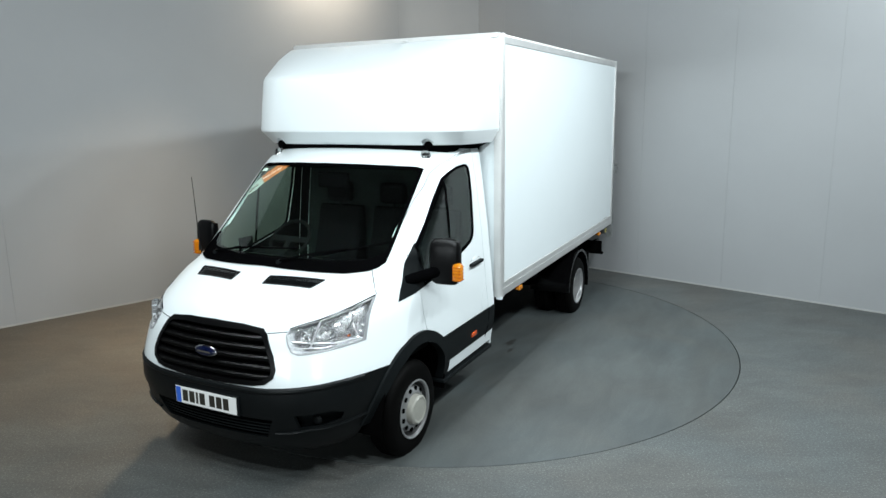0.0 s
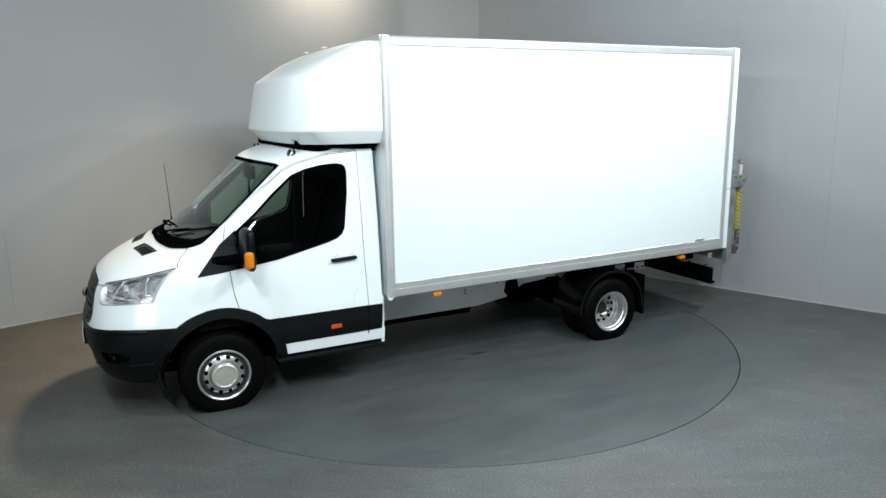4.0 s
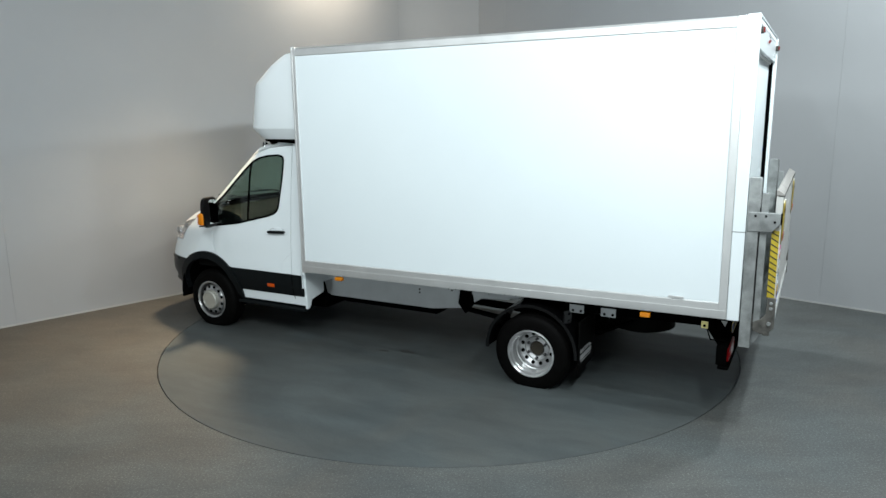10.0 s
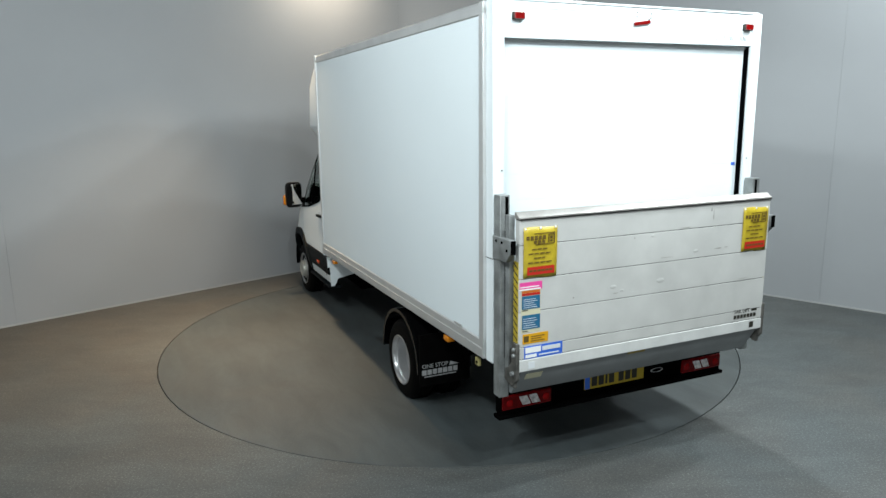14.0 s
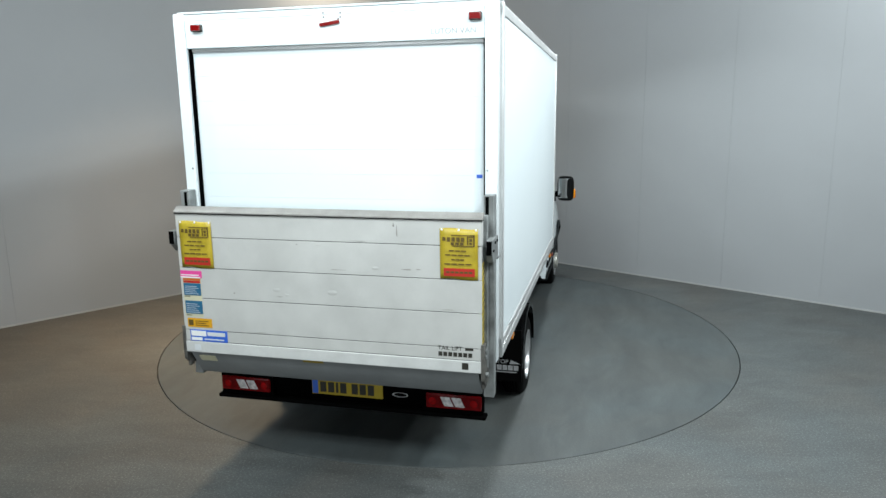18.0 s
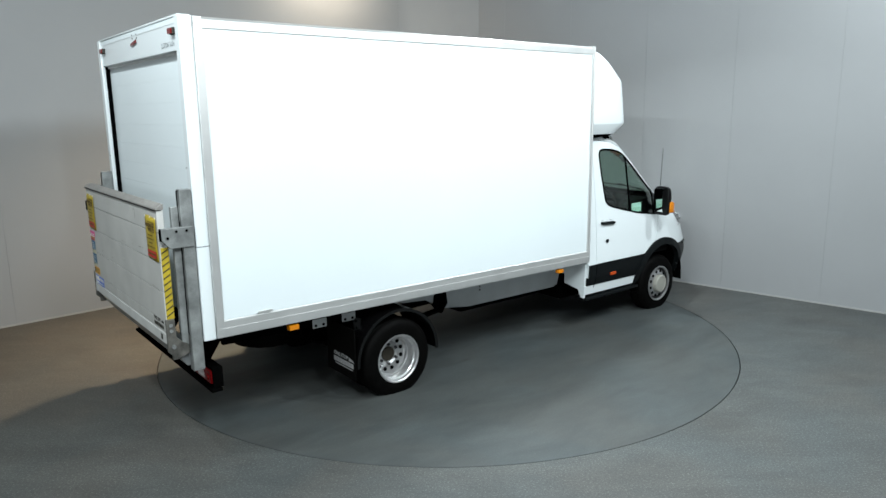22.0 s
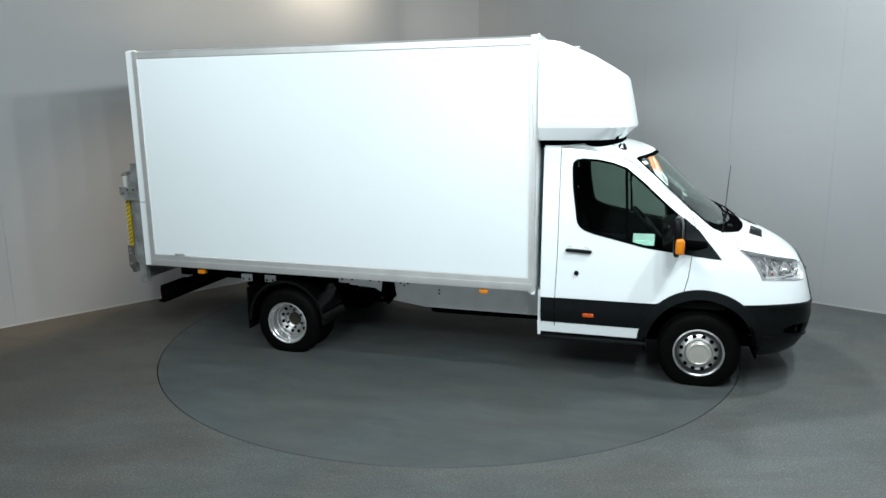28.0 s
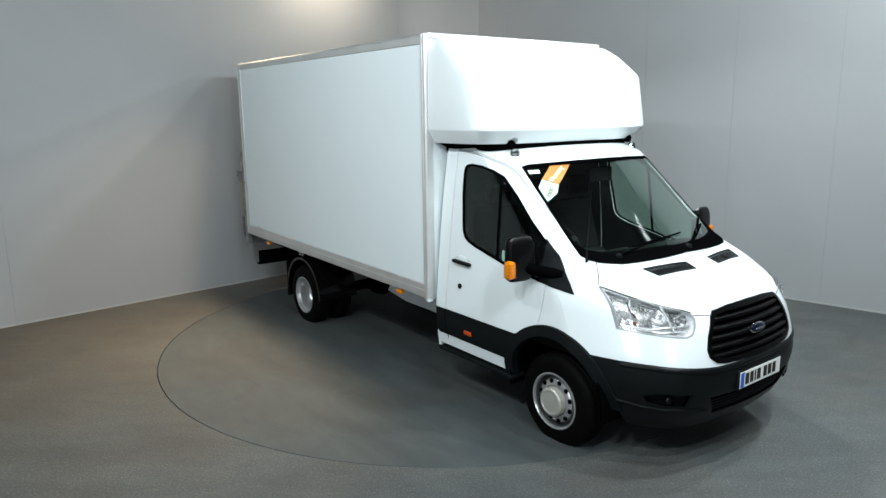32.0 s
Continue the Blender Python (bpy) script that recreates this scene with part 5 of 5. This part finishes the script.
for k in range(n_slats):
    a, b = bottom + (top - bottom) * k / n_slats, bottom + (top - bottom) * (k + 1) / n_slats
    part("door_slat", raked(box(-2.996, -2.978, -0.980, 0.980, a + 0.0002, b - 0.0002, 0.0006)), M_GRP, truck, "white roller door slat" if k == 0 else "")
part("door_core", raked(box(-2.978, -2.968, -0.980, 0.980, bottom, top)), M_GRP, truck, smooth=0)
bm = box(-0.012, 0.0, -0.066, 0.066, -0.012, 0.012, 0.005)
bmesh.ops.transform(bm, matrix=pose(BX0 + 0.010, -0.018, 2.945, -8, 0, 0), verts=bm.verts)
part("brake_lamp", bm, M_RED, truck, "red high brake lamp, hanging askew")
for y, z in ((0.022, 3.0), (-0.09, 2.998), (0.02, 2.975), (-0.09, 2.972), (-0.075, 2.962)):
    part("screw_hole", lathe([(0, 0.003), (0.005, 0.003), (0.005, -0.003), (0, -0.003)], "x", (BX0 + 0.010, y, z + 0.008), 10), M_INK, truck)
lettering("LUTON VAN", (BX0 + 0.010, -0.655, 2.858), (0, -1, 0), (0, 0, 1), 0.034, material("faded_print", (0.38, 0.40, 0.41), 0.6), truck, label="faded pale grey lettering")
part("blue_label", raked(box(-2.9985, -2.9962, -0.958, -0.922, 1.978, 2.0)), M_BLUE, truck, "small blue label", smooth=0)
for side in (1, -1):
    part("post_bolt", raked(lathe([(0, 0.002), (0.006, 0.001), (0.006, -0.004), (0, -0.004)], "x", (BX0, side * 1.0, 2.03), 10)), M_GALV, truck)

# ---- tail lift ----
lift = tagged(new("tail_lift"), "galvanised column tail lift with a worn aluminium platform, folded upright", "")
lift.parent = truck
for side in (1, -1):
    s = lambda a, b: sorted((side * a, side * b))
    bm = box(-3.145, -3.066, *s(0.990, 1.056), 0.635, 1.915, 0.004)
    box(-3.150, -3.142, *s(1.0, 1.045), 1.70, 1.90, 0, bm)
    part("lift_column", bm, M_GALV, lift, "galvanised steel lift column")
    part("column_slot", box(-3.152, -3.146, *s(1.004, 1.024), 0.9, 1.905), M_CHAS, lift, smooth=0)
    part("lift_runner", box(-3.20, -3.152, *s(0.985, 1.025), 0.83, 1.80, 0.004), M_GALV, lift, "pale galvanised sliding runner")
    brk = [(-3.07, 1.525), (-3.235, 1.525), (-3.287, 1.585), (-3.287, 1.665), (-3.07, 1.665)]
    part("lift_bracket", prism(brk, "y", *s(1.030, 1.068), 0.004), M_GALV, lift, "galvanised latch bracket")
    # thin black plate over the bracket's rear end
    part("bracket_end_plate", box(-3.294, -3.2875, *s(1.033, 1.065), 1.580, 1.663, 0.001), M_CHAS, lift, "black plate on the rear end of the bracket")
    for x, z in ((-3.12, 1.64), (-3.25, 1.60), (-3.19, 1.64)):
        part("bracket_bolt", lathe([(0, 0.004), (0.008, 0.003), (0.009, -0.004), (0, -0.004)], "y", (x, side * 1.070, z), 10), M_CHAS, lift)
    # striped edge of the platform
    edge = part("hazard_edge", box(-3.284, -3.232, *s(0.990, 1.0115), 1.03, 1.53, 0.002), M_YEL, lift, "yellow and black striped edge")
    for k in range(11):
        z = 1.045 + 0.044 * k
        part("hazard_stripe", prism([(-3.283, z), (-3.283, z + 0.010), (-3.233, z + 0.040), (-3.233, z + 0.030)], "y", *s(1.0117, 1.0130)), M_INK, edge, smooth=0)
    knuckle = [(-3.298, 0.80), (-3.298, 1.03), (-3.24, 1.03), (-3.235, 0.90), (-3.20, 0.86), (-3.16, 0.84), (-3.15, 0.77), (-3.21, 0.745), (-3.25, 0.75)]
    part("lift_knuckle", prism(knuckle, "y", *s(1.002, 1.026), 0.004), M_GALVD, lift, "grimy galvanised hinge arm")
    part("lift_link", prism([(-3.20, 0.98), (-3.16, 1.02), (-3.14, 1.0), (-3.145, 0.80), (-3.20, 0.78)], "y", *s(0.985, 1.02), 0.004), M_GALVD, lift)
    for x, z in ((-3.268, 0.99), (-3.268, 0.95), (-3.262, 0.835)):
        part("hinge_bolt", lathe([(0, 0.010), (0.010, 0.008), (0.013, -0.004), (0, -0.004)], "y", (x, side * 1.030, z), 12), M_GALV, lift)
    part("hinge_pin", tube([(-3.262, side * 1.0, 0.835), (-3.262, side * 1.044, 0.835)], 0.014), M_GALV, lift)
    part("platform_stop", box(-3.27, -3.22, *s(1.0, 1.022), 0.735, 0.79, 0.008), M_GALVD, lift)
M_FOOT = material("dirty_pale_paint", (0.54, 0.54, 0.52), 0.5, vary=0.12, scale=7)
M_LIP = material("worn_lip_metal", (0.30, 0.285, 0.265), 0.45, metal=0.4, vary=0.2, scale=9)
M_PRINTY = material("dirty_yellow_label", (0.28, 0.20, 0.02), 0.5, vary=0.2, scale=20)
cuts = [0.925, 1.002, 1.222, 1.426, 1.630, 1.785]
for a, b in zip(cuts, cuts[1:]):
    part("platform_plank", box(-3.291, -3.246, -1.008, 1.008, a + 0.002, b - 0.002, 0.002), M_PLAT, lift, "scratched aluminium platform plank" if a == cuts[0] else "")
part("platform_core", box(-3.286, -3.25, -0.988, 0.988, 0.85, 1.79), M_CHAS, lift, smooth=0)
part("platform_foot", box(-3.296, -3.244, -1.008, 1.008, 0.848, 0.923, 0.004), M_FOOT, lift, "pale painted foot rail of the platform")
part("platform_lip", prism([(-3.298, 1.787), (-3.298, 1.797), (-3.255, 1.826), (-3.244, 1.826), (-3.244, 1.787)], "y", -1.014, 1.014, 0.002), M_LIP, lift, "bevelled grey top edge of the platform")
part("lip_groove", box(-3.2995, -3.26, -1.012, 1.012, 1.7815, 1.7865), M_CHAS, lift, smooth=0)
part("lift_beam", prism([(-3.282, 0.846), (-3.165, 0.662), (-3.135, 0.662), (-3.135, 0.846)], "y", -0.985, 0.985, 0.003), M_BEAM, lift, "dull galvanised cross beam")
part("beam_label", prism([(-3.284, 0.842), (-3.274, 0.826), (-3.27, 0.828), (-3.28, 0.845)], "y", 0.03, 0.17), M_PRINTY, lift, "small yellow label", smooth=0)
part("beam_label", prism([(-3.2665, 0.816), (-3.2385, 0.772), (-3.235, 0.774), (-3.263, 0.818)], "y", 0.815, 0.935), M_CREAM, lift, "faded label", smooth=0)
for y, z, r in ((0.32, 1.305, 0.016), (-0.06, 1.305, 0.02), (0.25, 1.275, 0.010), (0.02, 1.61, 0.012), (-0.35, 1.475, 0.014)):
    bm = bmesh.new()
    bmesh.ops.create_uvsphere(bm, u_segments=14, v_segments=8, radius=1)
    for v in bm.verts:
        v.co = Vector((-3.2905 + 0.0022 * v.co.x, y + 1.7 * r * v.co.y, z + 0.8 * r * v.co.z))
    part("dent", bm, M_PLAT, lift, "bright scuffed dent")

# smudges and rubbed streaks on the planks
M_SMUDGE = material("rubbed_dirt", (0.30, 0.285, 0.26), 0.7, vary=0.3, scale=40)
for y, z, wide, tall in ((-0.49, 1.705, 0.004, 0.034), (-0.55, 1.475, 0.030, 0.004), (0.165, 1.606, 0.006, 0.004), (0.62, 1.27, 0.005, 0.005), (-0.62, 1.478, 0.016, 0.003), (-0.47, 1.745, 0.005, 0.012), (0.30, 1.262, 0.020, 0.0025), (-0.10, 1.455, 0.05, 0.002), (-0.80, 1.238, 0.04, 0.002), (0.45, 1.012, 0.05, 0.002), (-0.25, 1.640, 0.05, 0.002)):
    bm = bmesh.new()
    ring = []
    for k in range(16):
        a = 2 * math.pi * k / 16
        w = 1 + 0.25 * math.sin(3 * a + y * 20)
        ring.append(bm.verts.new((-3.2916, y + wide * w * math.cos(a), z + tall * w * math.sin(a))))
    bm.faces.new(ring)
    part("smudge", bm, M_SMUDGE, lift, "faint rubbed dirt on the platform", smooth=0)

# stickers on the platform
X = -3.2915


def patch(name, y0, y1, z0, z1, mat, parent, label="", x=X, t=0.0014):
    return part(name, box(x - t, x, *sorted((y0, y1)), z0, z1), mat, parent, label, smooth=0)


for y0, y1 in ((0.982, 0.752), (-0.757, -0.986)):
    bm = bmesh.new()
    rows = []
    for k in range(9):
        z = 1.735 - 0.305 * k / 8
        bow = 0.003 * math.sin(k / 8 * math.pi * 1.3) + 0.002
        rows.append([bm.verts.new((X - 0.003 - bow * (0.5 + 0.5 * math.sin(j * 1.3)), y0 + (y1 - y0) * j / 6, z + 0.004 * math.sin(j))) for j in range(7)])
    for one, two in zip(rows, rows[1:]):
        for j in range(6):
            bm.faces.new((one[j], one[j + 1], two[j + 1], two[j]))
    me = finish("warning_flag", bm, M_YEL, 60)
    tmp = new("tmp", me)
    mod = tmp.modifiers.new("s", "SOLIDIFY")
    mod.thickness, mod.offset = 0.002, 0
    me = baked(tmp)
    bpy.data.objects.remove(tmp)
    flag = new("warning_flag", me)
    flag.parent = lift
    flag["label"] = "creased yellow vinyl flag with red panel and dark print"
    xx = X - 0.0105
    w = y1 - y0
    red = part("flag_panel", box(xx - 0.001, xx, *sorted((y0 + w * 0.10, y0 + w * 0.92)), 1.450, 1.498), M_REDV, flag, "red panel", smooth=0)
    for k in range(6):
        a = 0.16 + 0.12 * k
        part("flag_line", box(xx - 0.002, xx - 0.001, *sorted((y0 + w * a, y0 + w * (a + 0.095))), 1.468, 1.480), M_PRINT, flag, smooth=0)
    # outline of a lorry drawn in thin lines, with blocks for the words beside it
    for a, b, c, d in ((0.30, 0.92, 1.694, 1.699), (0.88, 0.92, 1.632, 1.70), (0.34, 0.90, 1.630, 1.635), (0.72, 0.75, 1.640, 1.690), (0.75, 0.88, 1.686, 1.690), (0.78, 0.85, 1.660, 1.678), (0.78, 0.85, 1.642, 1.654)):
        part("flag_mark", box(xx - 0.001, xx, *sorted((y0 + w * a, y0 + w * b)), c, d), M_PRINT, flag, smooth=0)
    for k in range(5):
        a = 0.07 + 0.122 * k
        part("flag_mark", box(xx - 0.001, xx, *sorted((y0 + w * a, y0 + w * (a + 0.085)), ), 1.662 - (0.004 if k else 0), 1.684), M_PRINT, flag, smooth=0)
        if k > 1:
            part("flag_mark", box(xx - 0.001, xx, *sorted((y0 + w * (a - 0.02), y0 + w * (a + 0.065)), ), 1.638, 1.654), M_PRINT, flag, smooth=0)
    for row, (a, b, c) in enumerate(((0.24, 0.72, 1.600), (0.14, 0.82, 1.574), (0.30, 0.66, 1.547), (0.12, 0.86, 1.520))):
        n = 3 + (row % 2)
        for k in range(n):
            u, v = a + (b - a) * k / n, a + (b - a) * (k + 0.82) / n
            part("flag_line", box(xx - 0.001, xx, *sorted((y0 + w * u, y0 + w * v)), c, c + 0.007), M_PRINT, flag, smooth=0)
    for a in (0.05, 0.5, 0.95):
        part("flag_rivet", lathe([(0, -0.004), (0.007, -0.002), (0.007, 0.004), (0, 0.004)], "x", (xx + 0.006, y0 + w * a, 1.728), 10), M_LABEL, flag)
s1 = patch("safety_label", 1.004, 0.848, 1.358, 1.406, M_PINK, lift, "pink and white label")
patch("label_band", 1.000, 0.870, 1.374, 1.380, M_LABEL, s1, x=X - 0.0014)
patch("label_band", 1.004, 0.860, 1.358, 1.366, M_LABEL, s1, x=X - 0.0014)
back = patch("label_backing", 0.992, 0.858, 1.094, 1.356, M_CREAM, lift, "cream backing of the safety labels", t=0.0008)
patch("safety_label", 0.988, 0.862, 1.341, 1.355, M_ORANGE, back, x=X - 0.0008)
patch("safety_label", 0.988, 0.862, 1.324, 1.339, M_REDV, back, x=X - 0.0008)
s2 = patch("safety_label", 0.988, 0.862, 1.240, 1.321, M_TEAL, back, "blue instruction label", x=X - 0.0008)
s3 = patch("safety_label", 0.986, 0.860, 1.114, 1.203, M_TEAL, back, "blue instruction label", x=X - 0.0008)
for s, z0, z1 in ((s2, 1.250, 1.312), (s3, 1.124, 1.194)):
    for k in range(5):
        z = z0 + (z1 - z0) * k / 5
        patch("print_line", 0.978, 0.88 + 0.012 * (k % 3), z, z + 0.0025, M_GREYL, s, x=X - 0.0022)
for z in (1.230, 1.101):
    patch("print_line", 0.984, 0.945, z, z + 0.005, M_INK, back, x=X - 0.0008)
s4 = patch("safety_label", 0.980, 0.800, 1.022, 1.084, M_OCHRE, lift, "orange-yellow warning label")
patch("print_line", 0.972, 0.938, 1.034, 1.072, M_PRINT, s4, x=X - 0.0014)
for k in range(3):
    patch("print_line", 0.922, 0.825 + 0.02 * (k % 2), 1.034 + 0.014 * k, 1.039 + 0.014 * k, M_PRINT, s4, x=X - 0.0014)
s5 = patch("maker_label", 0.968, 0.694, 0.926, 1.006, M_BLUE, lift, "blue and white maker's label with plain shapes")
patch("label_panel", 0.960, 0.85, 0.962, 0.998, M_LABEL, s5, x=X - 0.0014)
patch("label_panel", 0.84, 0.71, 0.966, 0.992, M_GREYL, s5, x=X - 0.0014)
patch("label_panel", 0.960, 0.88, 0.932, 0.952, M_LABEL, s5, x=X - 0.0014)
patch("print_line", 0.865, 0.72, 0.938, 0.946, M_GREYL, s5, x=X - 0.0014)
patch("small_label", 0.940, 0.895, 0.862, 0.905, M_GREYL, lift, "grey label", x=X - 0.005)
lettering("TAIL LIFT", (X - 0.0005, -0.735, 0.985), (0, -1, 0), (0, 0, 1), 0.026, M_INK, lift)
for k in range(7):
    y = -0.738 - 0.031 * k
    patch("mark_bar", y, y - 0.024, 0.945, 0.972, M_INK, lift)
patch("mark_bar", -0.905, -0.955, 0.988, 1.005, M_INK, lift)
patch("mark_bar", -0.885, -0.925, 0.868, 0.91, M_INK, lift, x=X - 0.005)

# ---- underrun bar, rear lamps, plate ----
part("underrun_bar", box(-2.945, -2.905, -0.955, 0.955, 0.430, 0.585, 0.006), M_CHAS, truck, "black rear underrun bar")
part("bar_step", box(-3.005, -2.922, -0.980, 0.980, 0.404, 0.430, 0.008), M_CHAS, truck)
M_FLAPINK = material("worn_white_print", (0.30, 0.30, 0.30), 0.6, vary=0.35, scale=40)
M_SILVER = material("silvered_lens", (0.66, 0.63, 0.63), 0.3, metal=0.2, vary=0.5, scale=45, bump=0.6, grain=60)
M_REDGLOW = material("red_glow_spot", (0.30, 0.003, 0.004), 0.25, vary=0.35, scale=30, spec=0.15)
M_REDDARK = material("dark_red_lens", (0.12, 0.001, 0.002), 0.3, vary=0.5, scale=26, spec=0.12)
for side in (1, -1):
    part("lamp_bracket", box(-2.985, -2.920, *sorted((side * 0.555, side * 0.958)), 0.431, 0.588, 0.006), M_CHAS, truck)
    y0, y1 = side * 0.572, side * 0.950
    unit = part("rear_lamp", box(-3.0, -2.98, *sorted((y0, y1)), 0.464, 0.566, 0.010), M_REDDARK, truck, "dark red and clear rear lamp cluster")
    a, b = y0 + (y1 - y0) * (0.24 if side == 1 else 0.34), y0 + (y1 - y0) * (0.62 if side == 1 else 0.72)
    for u in (0.0, 0.52):
        c, d = a + (b - a) * u, a + (b - a) * (u + 0.44)
        part("reversing_lens", prism([(c, 0.484), (c + 0.03, 0.548), (d + 0.03, 0.548), (d, 0.484)], "x", -3.0045, -3.0, 0.002), M_SILVER, unit, "clear reversing lens")
    # brighter red discs painted as the glow spots in the lens
    for q in (0.12, 0.86):
        y = y0 + (y1 - y0) * q
        part("glow_spot", lathe([(0, -0.006), (0.024, -0.003), (0.028, 0.004), (0, 0.004)], "x", (-3.0, y, 0.512), 18), M_REDGLOW, unit)
    arm = [(-2.60, 0.80), (-2.76, 0.80), (-2.91, 0.58), (-2.91, 0.45), (-2.86, 0.45), (-2.72, 0.66)]
    part("underrun_arm", prism(arm, "y", *sorted((side * 0.42, side * 0.50))), M_CHAS, truck)
    part("box_marker", raked(box(0.610, 0.692, *sorted((side * 1.04, side * 1.088)), 0.750, 0.785, 0.006)), M_AMBER, truck, "amber side marker lamp")
    part("box_marker", raked(box(-2.41, -2.33, *sorted((side * 1.02, side * 1.075)), 0.740, 0.780, 0.006)), M_AMBER, truck, "amber side marker lamp")
    part("rail_plate", raked(box(-2.66, -2.545, *sorted((side * 1.082, side * 1.0885)), 0.930, 0.948, 0.002)), M_ALU, truck, "worn metal rail plate")
    part("side_bearer", raked(box(-2.83, -1.62, *sorted((side * 0.74, side * 0.79)), 0.640, 0.799, 0.004)), M_CHAS, truck, "black frame bearer under the load floor")
    for x0, x1 in ((-2.07, -1.94), (-1.79, -1.66), (-0.74, -0.56), (-1.07, -0.86)):
        y = 0.79 if x0 < -1.5 else 0.50
        if x0 > -1.5:
            z0, z1 = 0.62, 0.74
        else:
            z0, z1 = 0.655, 0.730
        bk = part("outrigger_plate", box(x0, x1, *sorted((side * y, side * (y + 0.008))), z0, z1, 0.002), M_PRIME, truck, "grey bracket plate")
        for u in (0.2, 0.75):
            part("plate_bolt", lathe([(0, 0.006), (0.011, 0.004), (0.012, -0.003), (0, -0.003)], "y", (x0 + (x1 - x0) * u, side * (y + 0.010), (z0 + z1) / 2 - 0.015), 10), M_CHAS, bk)
    part("outrigger", box(-2.07, -1.94, *sorted((side * 0.46, side * 0.74)), 0.67, 0.73), M_CHAS, truck)
    part("spring_hanger", prism([(-0.55, 0.70), (-0.45, 0.70), (-0.42, 0.52), (-0.50, 0.42), (-0.58, 0.52)], "y", *sorted((side * 0.46, side * 0.54)), 0.004), M_CHAS, truck)
    part("leaf_spring", prism([(-0.5, 0.46), (-1.0, 0.40), (-1.4, 0.385), (-1.9, 0.42), (-2.15, 0.55), (-2.15, 0.575), (-1.9, 0.45), (-1.4, 0.42), (-1.0, 0.43), (-0.5, 0.485)], "y", *sorted((side * 0.50, side * 0.57))), M_CHAS, truck)
    # holes in the frame rail
    for x, z in ((0.05, 0.60), (0.05, 0.565), (-0.33, 0.63), (-0.37, 0.65), (-0.33, 0.67), (-0.29, 0.65), (0.30, 0.69), (0.85, 0.66), (-0.12, 0.68)):
        part("rail_hole", lathe([(0, 0.002), (0.009, 0.002), (0.009, -0.002), (0, -0.002)], "y", (x, side * 0.4965, z), 10), M_CHAS, truck)
    # print on the mudflap
    xf = HUB_R - 0.4445
    yl = 1.05 if side == 1 else -0.73
    lettering("ONE STOP", (xf, yl, 0.375), (0, -1, 0), (0, 0, 1), 0.034, M_FLAPINK, truck, label="white print on the mudflap")
    for k in range(7):
        y = yl - 0.046 * k
        part("mark_bar", box(xf - 0.001, xf + 0.001, *sorted((y, y - 0.038)), 0.318, 0.360), M_FLAPINK, truck, smooth=0)
    part("mark_bar", box(xf - 0.001, xf + 0.001, *sorted((yl - 0.02, yl - 0.30)), 0.298, 0.306), M_FLAPINK, truck, smooth=0)
    part("mark_bar", prism([(yl - 0.24, 0.372), (yl - 0.33, 0.376), (yl - 0.25, 0.405)], "x", xf - 0.001, xf + 0.001), M_FLAPINK, truck, smooth=0)
part("tow_plate", box(-2.845, -2.795, 1.03, 1.05, 0.742, 0.795, 0.003), material("zinc_yellow", (0.55, 0.48, 0.20), 0.4, metal=0.5, vary=0.2, scale=30), truck, "small yellow zinc-plated bracket")
part("tow_hole", lathe([(0, 0.003), (0.011, 0.003), (0.011, -0.003), (0, -0.003)], "y", (-2.82, 1.051, 0.765), 12), M_CHAS, truck)
plate(0.008, 0.470, 0.581, 0.262, -2.9465, -1, M_YELP, truck, "number_plate", "yellow rear number plate")
bm = lathe([(0.033, -0.001), (0.038, -0.001), (0.038, 0.001), (0.033, 0.001), (0.033, -0.001)], "x", (0, 0, 0), 28)
bmesh.ops.transform(bm, matrix=Matrix.Translation((-2.9475, -0.378, 0.512)) @ Matrix.Diagonal((1, 1.45, 0.42, 1)), verts=bm.verts)
part("oval_mark", bm, M_GREYL, truck, "thin pale oval badge")
part("trailing_wire", tube([(-2.80, 0.75, 0.66), (-2.84, 0.80, 0.58), (-2.88, 0.86, 0.60), (-2.95, 0.90, 0.62)], 0.006, 6), M_CHAS, truck)


motions()
